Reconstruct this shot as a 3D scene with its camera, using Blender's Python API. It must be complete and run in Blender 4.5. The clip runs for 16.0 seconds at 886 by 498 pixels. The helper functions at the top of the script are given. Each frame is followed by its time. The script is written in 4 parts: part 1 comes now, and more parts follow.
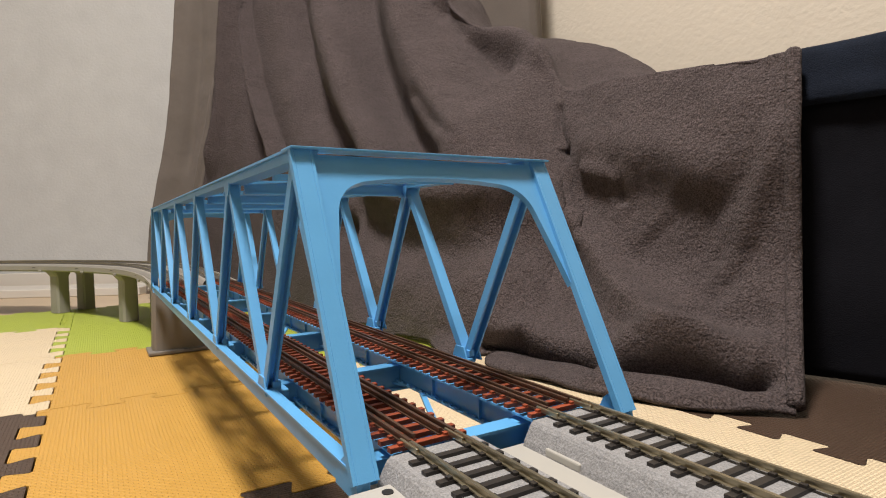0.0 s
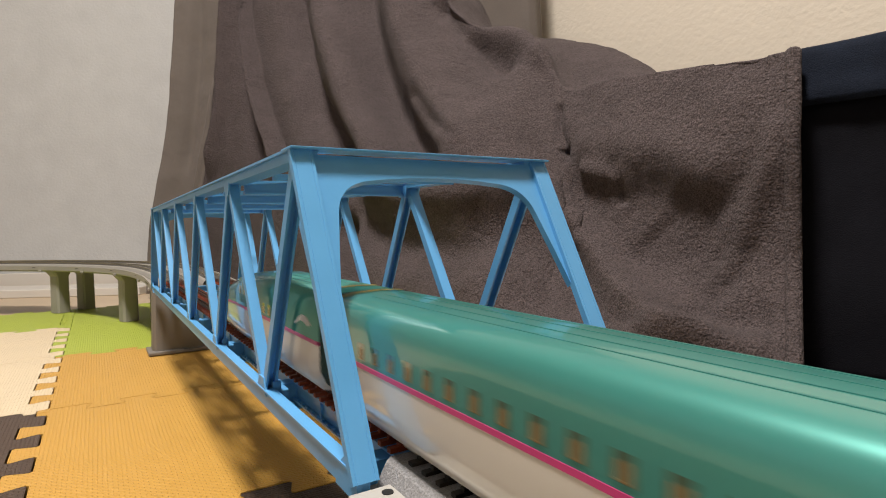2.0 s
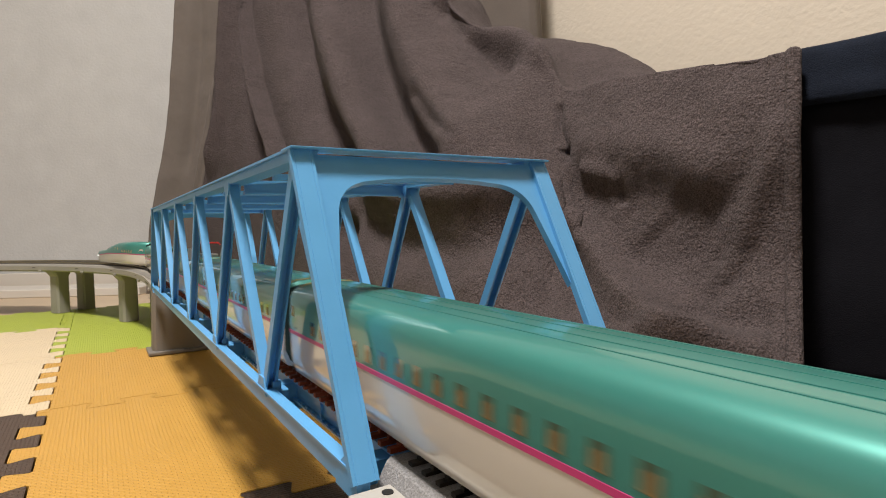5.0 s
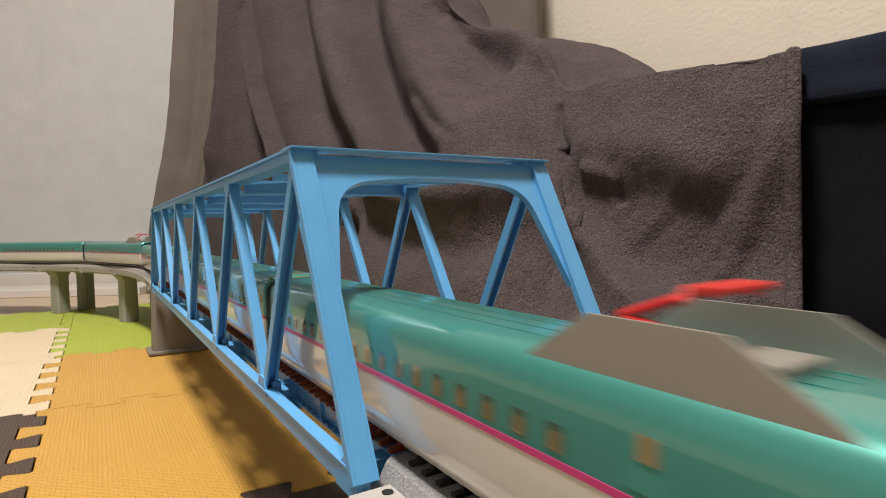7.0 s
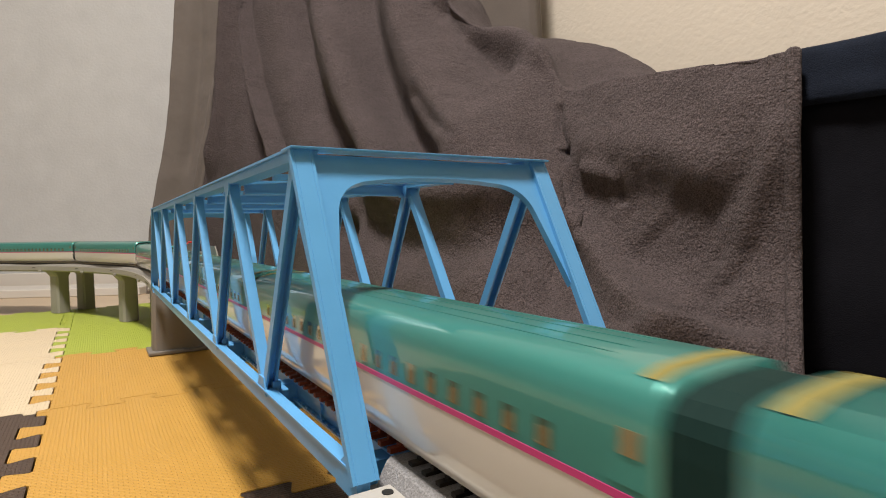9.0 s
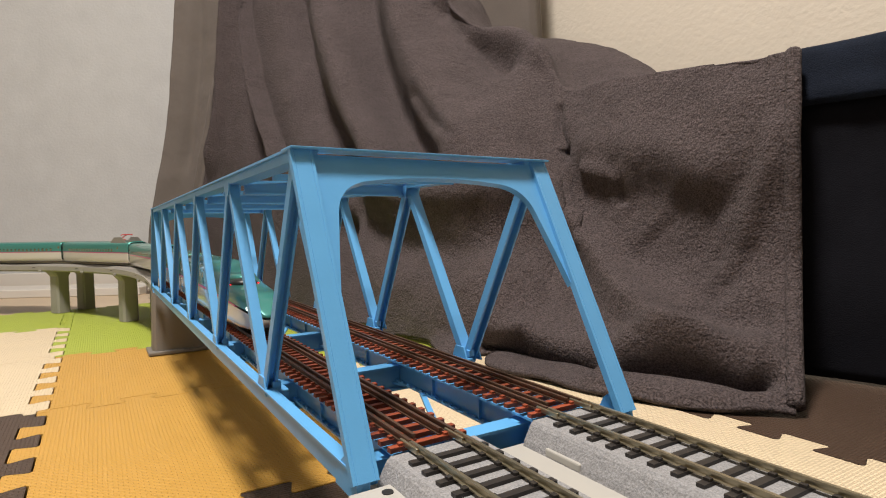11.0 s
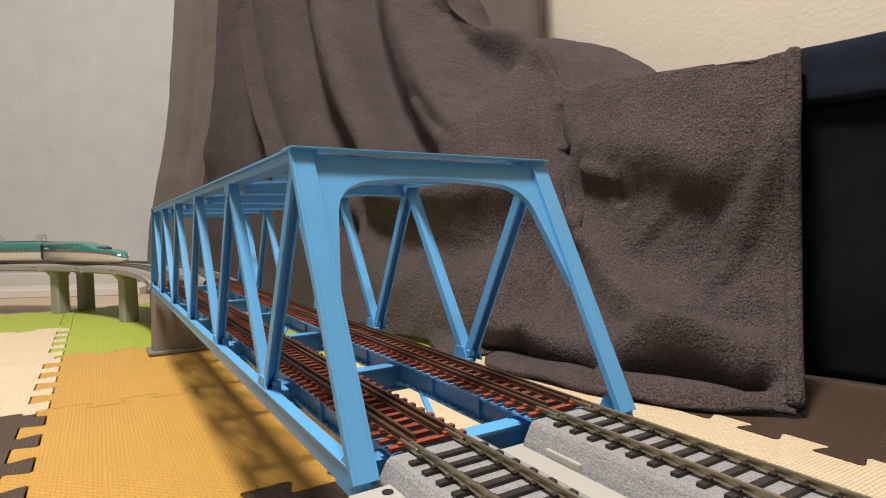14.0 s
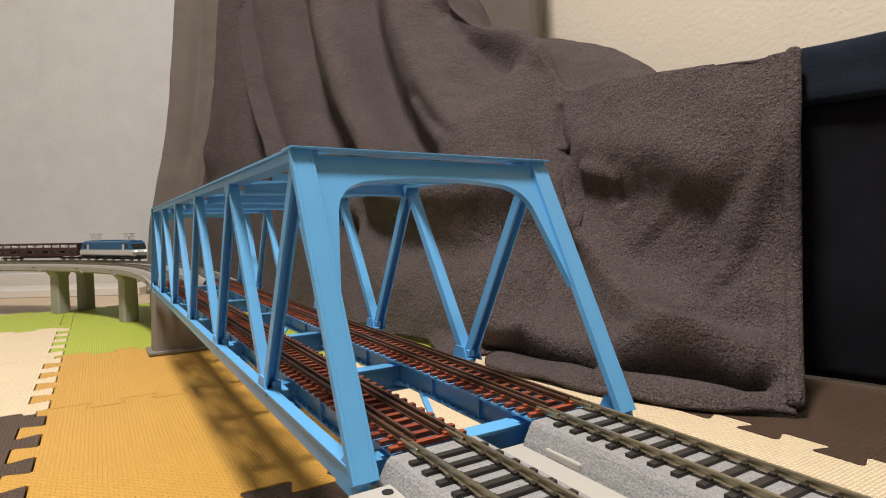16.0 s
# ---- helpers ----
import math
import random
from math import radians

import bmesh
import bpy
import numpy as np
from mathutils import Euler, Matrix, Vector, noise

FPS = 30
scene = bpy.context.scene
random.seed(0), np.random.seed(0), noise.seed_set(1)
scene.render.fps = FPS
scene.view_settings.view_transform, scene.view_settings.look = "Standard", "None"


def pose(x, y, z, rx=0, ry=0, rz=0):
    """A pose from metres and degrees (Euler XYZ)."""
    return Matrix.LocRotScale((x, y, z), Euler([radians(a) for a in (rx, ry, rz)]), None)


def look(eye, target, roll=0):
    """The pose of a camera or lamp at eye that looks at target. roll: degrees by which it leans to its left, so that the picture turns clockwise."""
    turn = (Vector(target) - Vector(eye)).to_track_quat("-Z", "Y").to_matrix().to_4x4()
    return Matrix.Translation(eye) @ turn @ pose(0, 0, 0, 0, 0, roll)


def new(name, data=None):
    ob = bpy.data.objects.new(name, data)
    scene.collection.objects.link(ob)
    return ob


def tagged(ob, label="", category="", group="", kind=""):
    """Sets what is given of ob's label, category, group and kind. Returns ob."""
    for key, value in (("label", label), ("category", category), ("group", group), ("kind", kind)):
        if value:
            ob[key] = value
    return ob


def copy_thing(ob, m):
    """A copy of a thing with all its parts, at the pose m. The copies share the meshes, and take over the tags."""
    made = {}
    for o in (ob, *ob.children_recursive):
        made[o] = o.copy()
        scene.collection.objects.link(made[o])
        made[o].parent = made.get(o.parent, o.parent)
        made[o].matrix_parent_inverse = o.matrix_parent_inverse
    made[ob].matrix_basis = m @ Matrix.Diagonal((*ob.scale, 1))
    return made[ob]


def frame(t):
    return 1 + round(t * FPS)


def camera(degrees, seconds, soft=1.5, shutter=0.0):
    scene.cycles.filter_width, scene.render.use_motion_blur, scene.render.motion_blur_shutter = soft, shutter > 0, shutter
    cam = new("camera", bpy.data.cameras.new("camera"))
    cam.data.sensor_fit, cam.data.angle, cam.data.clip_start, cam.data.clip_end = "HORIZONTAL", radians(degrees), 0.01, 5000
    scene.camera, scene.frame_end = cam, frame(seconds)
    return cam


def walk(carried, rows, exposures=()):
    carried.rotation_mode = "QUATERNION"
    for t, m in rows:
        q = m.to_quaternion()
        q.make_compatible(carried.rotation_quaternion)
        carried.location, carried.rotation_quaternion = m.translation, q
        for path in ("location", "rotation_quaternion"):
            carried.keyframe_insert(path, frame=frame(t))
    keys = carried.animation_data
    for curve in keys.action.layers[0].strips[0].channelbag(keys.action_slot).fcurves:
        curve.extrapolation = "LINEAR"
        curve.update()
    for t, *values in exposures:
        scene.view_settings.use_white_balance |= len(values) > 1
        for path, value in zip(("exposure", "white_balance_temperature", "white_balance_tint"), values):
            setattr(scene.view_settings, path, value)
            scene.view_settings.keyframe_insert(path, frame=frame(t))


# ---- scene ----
RZ = 0.105            # rail top above the foam mats
EYE = (-0.1249, -0.1680, 0.0704 + RZ)
cam = camera(75.89, 16.0, 1.1, 0.5)
CAM = look(EYE, (EYE[0] + 0.52008, EYE[1] + 0.85319, EYE[2] - 0.03986), -1.146)
walk(cam, [(0, CAM), (16, CAM)], [(0, 0.0), (16, 0.0)])

# ---- light ----
world = bpy.data.worlds.new("world")
scene.world = world
world.use_nodes = True
world.node_tree.nodes["Background"].inputs[0].default_value = (1.0, 0.86, 0.70, 1)
world.node_tree.nodes["Background"].inputs[1].default_value = 0.012


def disc_lamp(name, at, size, watts, colour):
    lamp = bpy.data.lights.new(name, "AREA")
    lamp.shape, lamp.size, lamp.energy, lamp.color = "DISK", size, watts, colour
    ob = new(name, lamp)
    ob.matrix_world = pose(*at)
    return ob


disc_lamp("ceiling_lamp_light", (-0.42, 0.08, 2.30), 0.40, 85, (1.0, 0.92, 0.835))


# ---- materials ----
def material(name, colour, rough=0.5, metal=0.0, vary=0.12, scale=40.0, bump=0.0, bump_scale=300.0,
             coat=0.0, coat_rough=0.22, glow=0.0, fine=0.0, sheen=0.0, random_tint=0.0, shine=0.5):
    m = bpy.data.materials.new(name)
    m.use_nodes = True
    nt = m.node_tree
    b = nt.nodes["Principled BSDF"]
    b.inputs["Roughness"].default_value = rough
    b.inputs["Metallic"].default_value = metal
    b.inputs["Coat Weight"].default_value = coat
    b.inputs["Specular IOR Level"].default_value = shine
    b.inputs["Coat Roughness"].default_value = coat_rough
    b.inputs["Sheen Weight"].default_value = sheen
    co = nt.nodes.new("ShaderNodeTexCoord")
    n1 = nt.nodes.new("ShaderNodeTexNoise")
    n1.inputs["Scale"].default_value = scale
    n1.inputs["Detail"].default_value = 5
    nt.links.new(co.outputs["Object"], n1.inputs["Vector"])
    ramp = nt.nodes.new("ShaderNodeMix")
    ramp.data_type = "RGBA"
    lo = [c * (1 - vary) for c in colour]
    hi = [min(1, c * (1 + vary)) for c in colour]
    ramp.inputs[6].default_value = (*lo, 1)
    ramp.inputs[7].default_value = (*hi, 1)
    nt.links.new(n1.outputs["Fac"], ramp.inputs[0])
    out = ramp.outputs[2]
    if fine:
        n2 = nt.nodes.new("ShaderNodeTexNoise")
        n2.inputs["Scale"].default_value = bump_scale * 1.3
        n2.inputs["Detail"].default_value = 3
        nt.links.new(co.outputs["Object"], n2.inputs["Vector"])
        mx = nt.nodes.new("ShaderNodeMix")
        mx.data_type, mx.blend_type = "RGBA", "OVERLAY"
        mx.inputs[0].default_value = fine
        nt.links.new(out, mx.inputs[6])
        spread = nt.nodes.new("ShaderNodeMapRange")
        spread.inputs["From Min"].default_value, spread.inputs["From Max"].default_value = 0.33, 0.67
        nt.links.new(n2.outputs["Fac"], spread.inputs["Value"])
        nt.links.new(spread.outputs["Result"], mx.inputs[7])
        out = mx.outputs[2]
    if random_tint:
        info = nt.nodes.new("ShaderNodeObjectInfo")
        hs = nt.nodes.new("ShaderNodeHueSaturation")
        mr = nt.nodes.new("ShaderNodeMapRange")
        mr.inputs["To Min"].default_value, mr.inputs["To Max"].default_value = 1 - random_tint, 1 + random_tint
        nt.links.new(info.outputs["Random"], mr.inputs["Value"])
        nt.links.new(mr.outputs["Result"], hs.inputs["Value"])
        nt.links.new(out, hs.inputs["Color"])
        out = hs.outputs["Color"]
    nt.links.new(out, b.inputs["Base Color"])
    if bump:
        nb = nt.nodes.new("ShaderNodeTexNoise")
        nb.inputs["Scale"].default_value = bump_scale
        nb.inputs["Detail"].default_value = 4
        nt.links.new(co.outputs["Object"], nb.inputs["Vector"])
        bp = nt.nodes.new("ShaderNodeBump")
        bp.inputs["Strength"].default_value = 1.0
        bp.inputs["Distance"].default_value = bump
        nt.links.new(nb.outputs["Fac"], bp.inputs["Height"])
        nt.links.new(bp.outputs["Normal"], b.inputs["Normal"])
    if glow:
        b.inputs["Emission Color"].default_value = (*colour, 1)
        b.inputs["Emission Strength"].default_value = glow
    return m


def foam(name, colour):
    """EVA foam with a woven surface of short raised dashes."""
    m = material(name, colour, 0.50, vary=0.07, scale=9)
    nt = m.node_tree
    b = nt.nodes["Principled BSDF"]
    co = nt.nodes["Texture Coordinate"]
    br = nt.nodes.new("ShaderNodeTexBrick")
    br.inputs["Scale"].default_value = 1.0
    br.inputs["Brick Width"].default_value = 0.0062
    br.inputs["Row Height"].default_value = 0.0030
    br.inputs["Mortar Size"].default_value = 0.0009
    br.inputs["Mortar Smooth"].default_value = 1.0
    br.inputs["Color1"].default_value = (1, 1, 1, 1)
    br.inputs["Color2"].default_value = (0.8, 0.8, 0.8, 1)
    br.inputs["Mortar"].default_value = (0, 0, 0, 1)
    nt.links.new(co.outputs["Object"], br.inputs["Vector"])
    bp = nt.nodes.new("ShaderNodeBump")
    bp.inputs["Strength"].default_value = 1.0
    bp.inputs["Distance"].default_value = 0.0011
    nt.links.new(br.outputs["Color"], bp.inputs["Height"])
    nt.links.new(bp.outputs["Normal"], b.inputs["Normal"])
    return m


M_BLUE = material("sky_blue_moulded_plastic", (0.112, 0.375, 0.72), 0.36, vary=0.08, scale=60, bump=0.00005, bump_scale=700)
M_SLEEPER = material("red_brown_sleeper_plastic", (0.26, 0.055, 0.022), 0.5, vary=0.15, scale=200, random_tint=0.15)
M_RAILB = material("browned_rail_metal", (0.13, 0.075, 0.05), 0.38, metal=0.5, vary=0.2, scale=200)
M_RAIL = material("nickel_silver_rail", (0.42, 0.37, 0.26), 0.3, metal=0.85, vary=0.12, scale=100)
M_BALLAST = material("grey_speckled_ballast", (0.25, 0.25, 0.26), 0.85, vary=0.25, scale=400, bump=0.0005, bump_scale=1100, fine=0.22)
M_TIE = material("black_brown_sleeper_plastic", (0.022, 0.018, 0.016), 0.5, vary=0.15, scale=150)
M_TIEG = material("grey_sleeper_plastic", (0.15, 0.145, 0.135), 0.55, vary=0.15, scale=150)
M_PLATE = material("warm_light_grey_plastic", (0.39, 0.38, 0.355), 0.5, vary=0.06, scale=30)
M_DECK = material("grey_green_viaduct_plastic", (0.31, 0.295, 0.272), 0.55, vary=0.06, scale=30)
M_PIER = material("dark_grey_pier_plastic", (0.19, 0.175, 0.16), 0.55, vary=0.06, scale=25)
M_FLEECE = material("brown_grey_fleece", (0.080, 0.0648, 0.0668), 0.95, vary=0.22, scale=22, bump=0.0030, bump_scale=400, fine=0.50, sheen=0.04, shine=0.1)
def fleece_nap(m):
    """Clumped nap at two sizes over the plain bump."""
    nt = m.node_tree
    co, b = nt.nodes["Texture Coordinate"], nt.nodes["Principled BSDF"]
    last = nt.nodes["Bump"]
    for scale, deep in ((160.0, 0.0032), (60.0, 0.0018)):
        n = nt.nodes.new("ShaderNodeTexNoise")
        n.inputs["Scale"].default_value, n.inputs["Detail"].default_value = scale, 3
        n.inputs["Distortion"].default_value = 0.6
        nt.links.new(co.outputs["Object"], n.inputs["Vector"])
        bp = nt.nodes.new("ShaderNodeBump")
        bp.inputs["Distance"].default_value = deep
        nt.links.new(n.outputs["Fac"], bp.inputs["Height"])
        nt.links.new(last.outputs["Normal"], bp.inputs["Normal"])
        last = bp
    nt.links.new(last.outputs["Normal"], b.inputs["Normal"])


fleece_nap(M_FLEECE)
M_LINING = material("smooth_grey_brown_lining", (0.122, 0.103, 0.094), 0.9, vary=0.10, scale=20, bump=0.0006, bump_scale=500, fine=0.15, sheen=0.1)
M_NAVY = material("navy_denim_cloth", (0.0085, 0.0088, 0.0125), 0.95, vary=0.35, scale=25, bump=0.0006, bump_scale=900, fine=0.4, shine=0.1)
M_NAVYTOP = material("blue_denim_fold", (0.011, 0.015, 0.026), 0.9, vary=0.4, scale=30, bump=0.0008, bump_scale=700, fine=0.4, shine=0.1)
M_WALL = material("grey_white_wallpaper", (0.515, 0.525, 0.54), 0.85, vary=0.10, scale=14, bump=0.0010, bump_scale=130)
M_CREAM = material("cream_textured_wallpaper", (0.66, 0.60, 0.515), 0.85, vary=0.04, scale=7, bump=0.0015, bump_scale=90)
M_CEIL = material("white_ceiling", (0.75, 0.74, 0.70), 0.9, vary=0.03, scale=5)
M_FLOOR = material("pale_beige_floor", (0.56, 0.44, 0.31), 0.45, vary=0.10, scale=6)
M_BASE = material("white_baseboard", (0.66, 0.63, 0.59), 0.4, vary=0.03, scale=10)
M_ORANGE = foam("orange_foam", (0.635, 0.352, 0.066))
M_CREAMF = foam("cream_foam", (0.80, 0.66, 0.46))
M_BROWN = foam("dark_brown_foam", (0.075, 0.045, 0.030))
M_GREEN = foam("yellow_green_foam", (0.43, 0.52, 0.055))
M_TGREEN = material("metallic_green_paint", (0.052, 0.262, 0.235), 0.36, metal=0.35, vary=0.05, scale=30, coat=0.7, coat_rough=0.05)
M_TWHITE = material("ivory_white_paint", (0.62, 0.60, 0.56), 0.3, vary=0.03, scale=30, coat=1.0, coat_rough=0.06)
M_PINK = material("magenta_stripe_paint", (0.48, 0.045, 0.18), 0.35, vary=0.03)
M_GAP = material("dark_green_rubber", (0.004, 0.022, 0.020), 0.8, vary=0.1, shine=0.2)
M_GLASS = material("clear_window_pane", (0.050, 0.090, 0.060), 0.08, vary=0.3, scale=300, coat=1.0, coat_rough=0.05)
M_SEAT = material("beige_seat_plastic", (0.30, 0.20, 0.085), 0.25, metal=0.3, vary=0.35, scale=400)
# end cars' interior light, put into seats and door windows as a faint glow
M_LIT = material("glowing_seat_plastic", (0.45, 0.32, 0.13), 0.3, vary=0.3, scale=400, glow=0.10)
M_DARK = material("black_plastic", (0.018, 0.018, 0.018), 0.4, vary=0.15)
M_YELLOW = material("yellow_band_paint", (0.22, 0.19, 0.045), 0.5, vary=0.05)
M_SILVER = material("silver_grey_paint", (0.28, 0.27, 0.245), 0.38, metal=0.3, vary=0.05)
M_RED = material("bright_red_plastic", (0.62, 0.02, 0.02), 0.4, vary=0.05)
M_LAMPW = material("white_headlight_lens", (0.80, 1.0, 0.92), 0.2, glow=1.6)
M_LAMPR = material("red_tail_light_lens", (0.9, 0.02, 0.03), 0.2, glow=2.0)
M_LBLUE = material("mid_blue_paint", (0.024, 0.10, 0.21), 0.35, vary=0.06)
M_LGREY = material("pale_grey_paint", (0.52, 0.52, 0.50), 0.4, vary=0.05)
M_CARBR = material("red_brown_wagon_paint", (0.046, 0.016, 0.020), 0.5, vary=0.15, scale=80)
M_COVER = material("white_car_cover", (0.48, 0.48, 0.48), 0.7, vary=0.05)


# ---- mesh helpers ----
def part(name, bm, mat, parent=None, label="", smooth=False):
    me = bpy.data.meshes.new(name)
    bmesh.ops.recalc_face_normals(bm, faces=bm.faces)
    bm.to_mesh(me)
    bm.free()
    me.materials.append(mat)
    if smooth:
        me.shade_smooth()
    ob = new(name, me)
    if parent:
        ob.parent = parent
    if label:
        tagged(ob, label)
    return ob


def thing(name, label, category, group="", at=None):
    ob = new(name)
    ob.empty_display_size = 0.02
    if at is not None:
        ob.matrix_world = at
    return tagged(ob, label, category, group)


def box(bm, x0, x1, y0, y1, z0, z1, bev=0.0):
    vs = [bm.verts.new((x, y, z)) for x in (x0, x1) for y in (y0, y1) for z in (z0, z1)]
    fs = [bm.faces.new([vs[i] for i in f]) for f in
          ((0, 1, 3, 2), (4, 6, 7, 5), (0, 4, 5, 1), (2, 3, 7, 6), (0, 2, 6, 4), (1, 5, 7, 3))]
    if bev:
        es = list({e for f in fs for e in f.edges})
        bmesh.ops.bevel(bm, geom=es, offset=bev, segments=2, affect="EDGES", profile=0.5)
    return bm


def boxed(*a, bev=0.0):
    return box(bmesh.new(), *a, bev=bev)


def frame_of(p0, p1, side):
    """Axes of a bar from p0 to p1: along, side, up."""
    p0, p1 = Vector(p0), Vector(p1)
    a = (p1 - p0).normalized()
    s = Vector(side)
    s = (s - a * s.dot(a)).normalized()
    return p0, (p1 - p0).length, a, s, s.cross(a)


def bar(bm, p0, p1, side, s0, s1, u0, u1, bev=0.0):
    """A straight bar from p0 to p1 with its section from s0 to s1 along side and u0 to u1 across."""
    o, n, a, s, u = frame_of(p0, p1, side)
    c = [(s0, u0), (s1, u0), (s1, u1), (s0, u1)]
    r0 = [bm.verts.new(o + s * i + u * j) for i, j in c]
    r1 = [bm.verts.new(o + a * n + s * i + u * j) for i, j in c]
    fs = [bm.faces.new(r0), bm.faces.new(r1)]
    for k in range(4):
        fs.append(bm.faces.new((r0[k], r0[(k + 1) % 4], r1[(k + 1) % 4], r1[k])))
    if bev:
        bmesh.ops.bevel(bm, geom=list({e for f in fs for e in f.edges}), offset=bev, segments=1, affect="EDGES")
    return bm


def rod(bm, p0, p1, side, section):
    """A straight member from p0 to p1 with a section of (side, across) points, closed at both ends."""
    o, n, a, s, u = frame_of(p0, p1, side)
    r0 = [bm.verts.new(o + s * i + u * j) for i, j in section]
    r1 = [bm.verts.new(o + a * n + s * i + u * j) for i, j in section]
    k = len(section)
    for i in range(k):
        bm.faces.new((r0[i], r0[(i + 1) % k], r1[(i + 1) % k], r1[i]))
    bm.faces.new(r0)
    bm.faces.new(r1)
    return bm


def prism(bm, pts, ax, t0, t1):
    """Extrudes the polygon pts from t0 to t1 along the axis ax (0 x, 1 y, 2 z)."""
    def at(p, t):
        v = list(p)
        v.insert(ax, t)
        return v
    a = [bm.verts.new(at(p, t0)) for p in pts]
    b = [bm.verts.new(at(p, t1)) for p in pts]
    bm.faces.new(a)
    bm.faces.new(b)
    for i in range(len(pts)):
        j = (i + 1) % len(pts)
        bm.faces.new((a[i], a[j], b[j], b[i]))
    return bm


def tube(bm, pts, r, n=8):
    """A round rod along pts."""
    rings = []
    for i, p in enumerate(pts):
        p = Vector(p)
        d = (Vector(pts[min(i + 1, len(pts) - 1)]) - Vector(pts[max(i - 1, 0)])).normalized()
        s = d.orthogonal().normalized()
        u = d.cross(s)
        rings.append([bm.verts.new(p + s * r * math.cos(k * math.tau / n) + u * r * math.sin(k * math.tau / n)) for k in range(n)])
    for a, b in zip(rings, rings[1:]):
        for k in range(n):
            bm.faces.new((a[k], a[(k + 1) % n], b[(k + 1) % n], b[k]))
    bm.faces.new(rings[0])
    bm.faces.new(rings[-1])
    return bm


def strip(bm, rows, cap=False):
    """Skins rows of points."""
    vs = [[bm.verts.new(p) for p in r] for r in rows]
    for a, b in zip(vs, vs[1:]):
        for i in range(len(a) - 1):
            bm.faces.new((a[i], a[i + 1], b[i + 1], b[i]))
    if cap:
        bm.faces.new(vs[0])
        bm.faces.new(vs[-1])
    return bm


# ---- room ----
def room():
    # corners, counter-clockwise
    A, B, C, D = (1.0, 1.463), (-2.6, 3.357), (-2.6, -3.9), (1.6, -3.9)
    def out(p, q_, name, mat, label):
        d = Vector((q_[0] - p[0], q_[1] - p[1], 0)).normalized()
        nrm = (d.y, -d.x, 0)
        bm = bmesh.new()
        bar(bm, (p[0], p[1], 1.2), (q_[0], q_[1], 1.2), nrm, 0, 0.1, -1.212, 1.25)
        return tagged(part(name, bm, mat), label, "wall", kind="structure")
    out(A, B, "wall_north", M_WALL, "grey white papered wall")
    out(B, C, "wall_west", M_WALL, "grey white papered wall")
    out(C, D, "wall_south", M_CREAM, "cream textured papered wall")
    out(D, A, "wall_east", M_CREAM, "cream textured papered wall")
    tagged(part("floor", boxed(-2.7, 1.55, -4.0, 3.5, -0.05, -0.012), M_FLOOR), "pale beige smooth floor", "floor", kind="structure")
    tagged(part("ceiling", boxed(-2.7, 1.55, -4.0, 3.5, 2.42, 2.5), M_CEIL), "plain white ceiling", "ceiling", kind="structure")
    d = Vector((B[0] - A[0], B[1] - A[1], 0)).normalized()
    bm2 = bar(bmesh.new(), (A[0], A[1], -0.012), (B[0], B[1], -0.012), (d.y, -d.x, 0), -0.009, -0.001, 0.004, 0.060, bev=0.002)
    tagged(part("baseboard", bm2, M_BASE), "white painted baseboard", "baseboard", kind="structure")
    # added low strip ahead of the wall, standing in for the baseboard's lower tier
    eye = Vector((EYE[0], EYE[1], 0))
    near_a, near_b = [eye + (Vector((*p, 0)) - eye) * 0.89 for p in (tuple(Vector(A) + (Vector(B) - Vector(A)) * 0.28), B)]
    bm3 = bar(bmesh.new(), (near_a.x, near_a.y, -0.012), (near_b.x, near_b.y, -0.012), (d.y, -d.x, 0), 0.0, 0.15, 0.0, 0.024, bev=0.002)
    tagged(part("trim", bm3, M_BASE), "low white strip added as lower tier of the baseboard", "trim", kind="structure")
    lamp = thing("ceiling_lamp", "round white ceiling lamp", "lamp")
    bm = bmesh.new()
    bmesh.ops.create_cone(bm, cap_ends=True, segments=32, radius1=0.26, radius2=0.22, depth=0.07,
                          matrix=pose(-0.42, 0.08, 2.382))
    part("lamp_body", bm, M_CEIL, lamp)


room()


# ---- foam mats ----
TILE, TEETH, DEEP = 0.30, 5, 0.0095


def seam(length=TILE):
    """Jigsaw edge: points (along, across)."""
    n = round(length / TILE * TEETH)
    free = 0.014
    step = (length - 2 * free) / (2 * n - 1)
    pts, c, flare = [(0, 0), (free - 0.004, 0)], 0.0016, 0.003
    for k in range(2 * n - 1):
        side = 1 if k % 2 == 0 else -1
        lo, hi, w = free + k * step - flare, free + (k + 1) * step + flare, side * DEEP
        pts += [(lo + 0.3 * c, w - side * 1.5 * c), (lo + 1.5 * c, w), (hi - 1.5 * c, w), (hi - 0.3 * c, w - side * 1.5 * c)]
    pts.append((length - free + 0.004, 0))
    return pts + [(length, 0)]


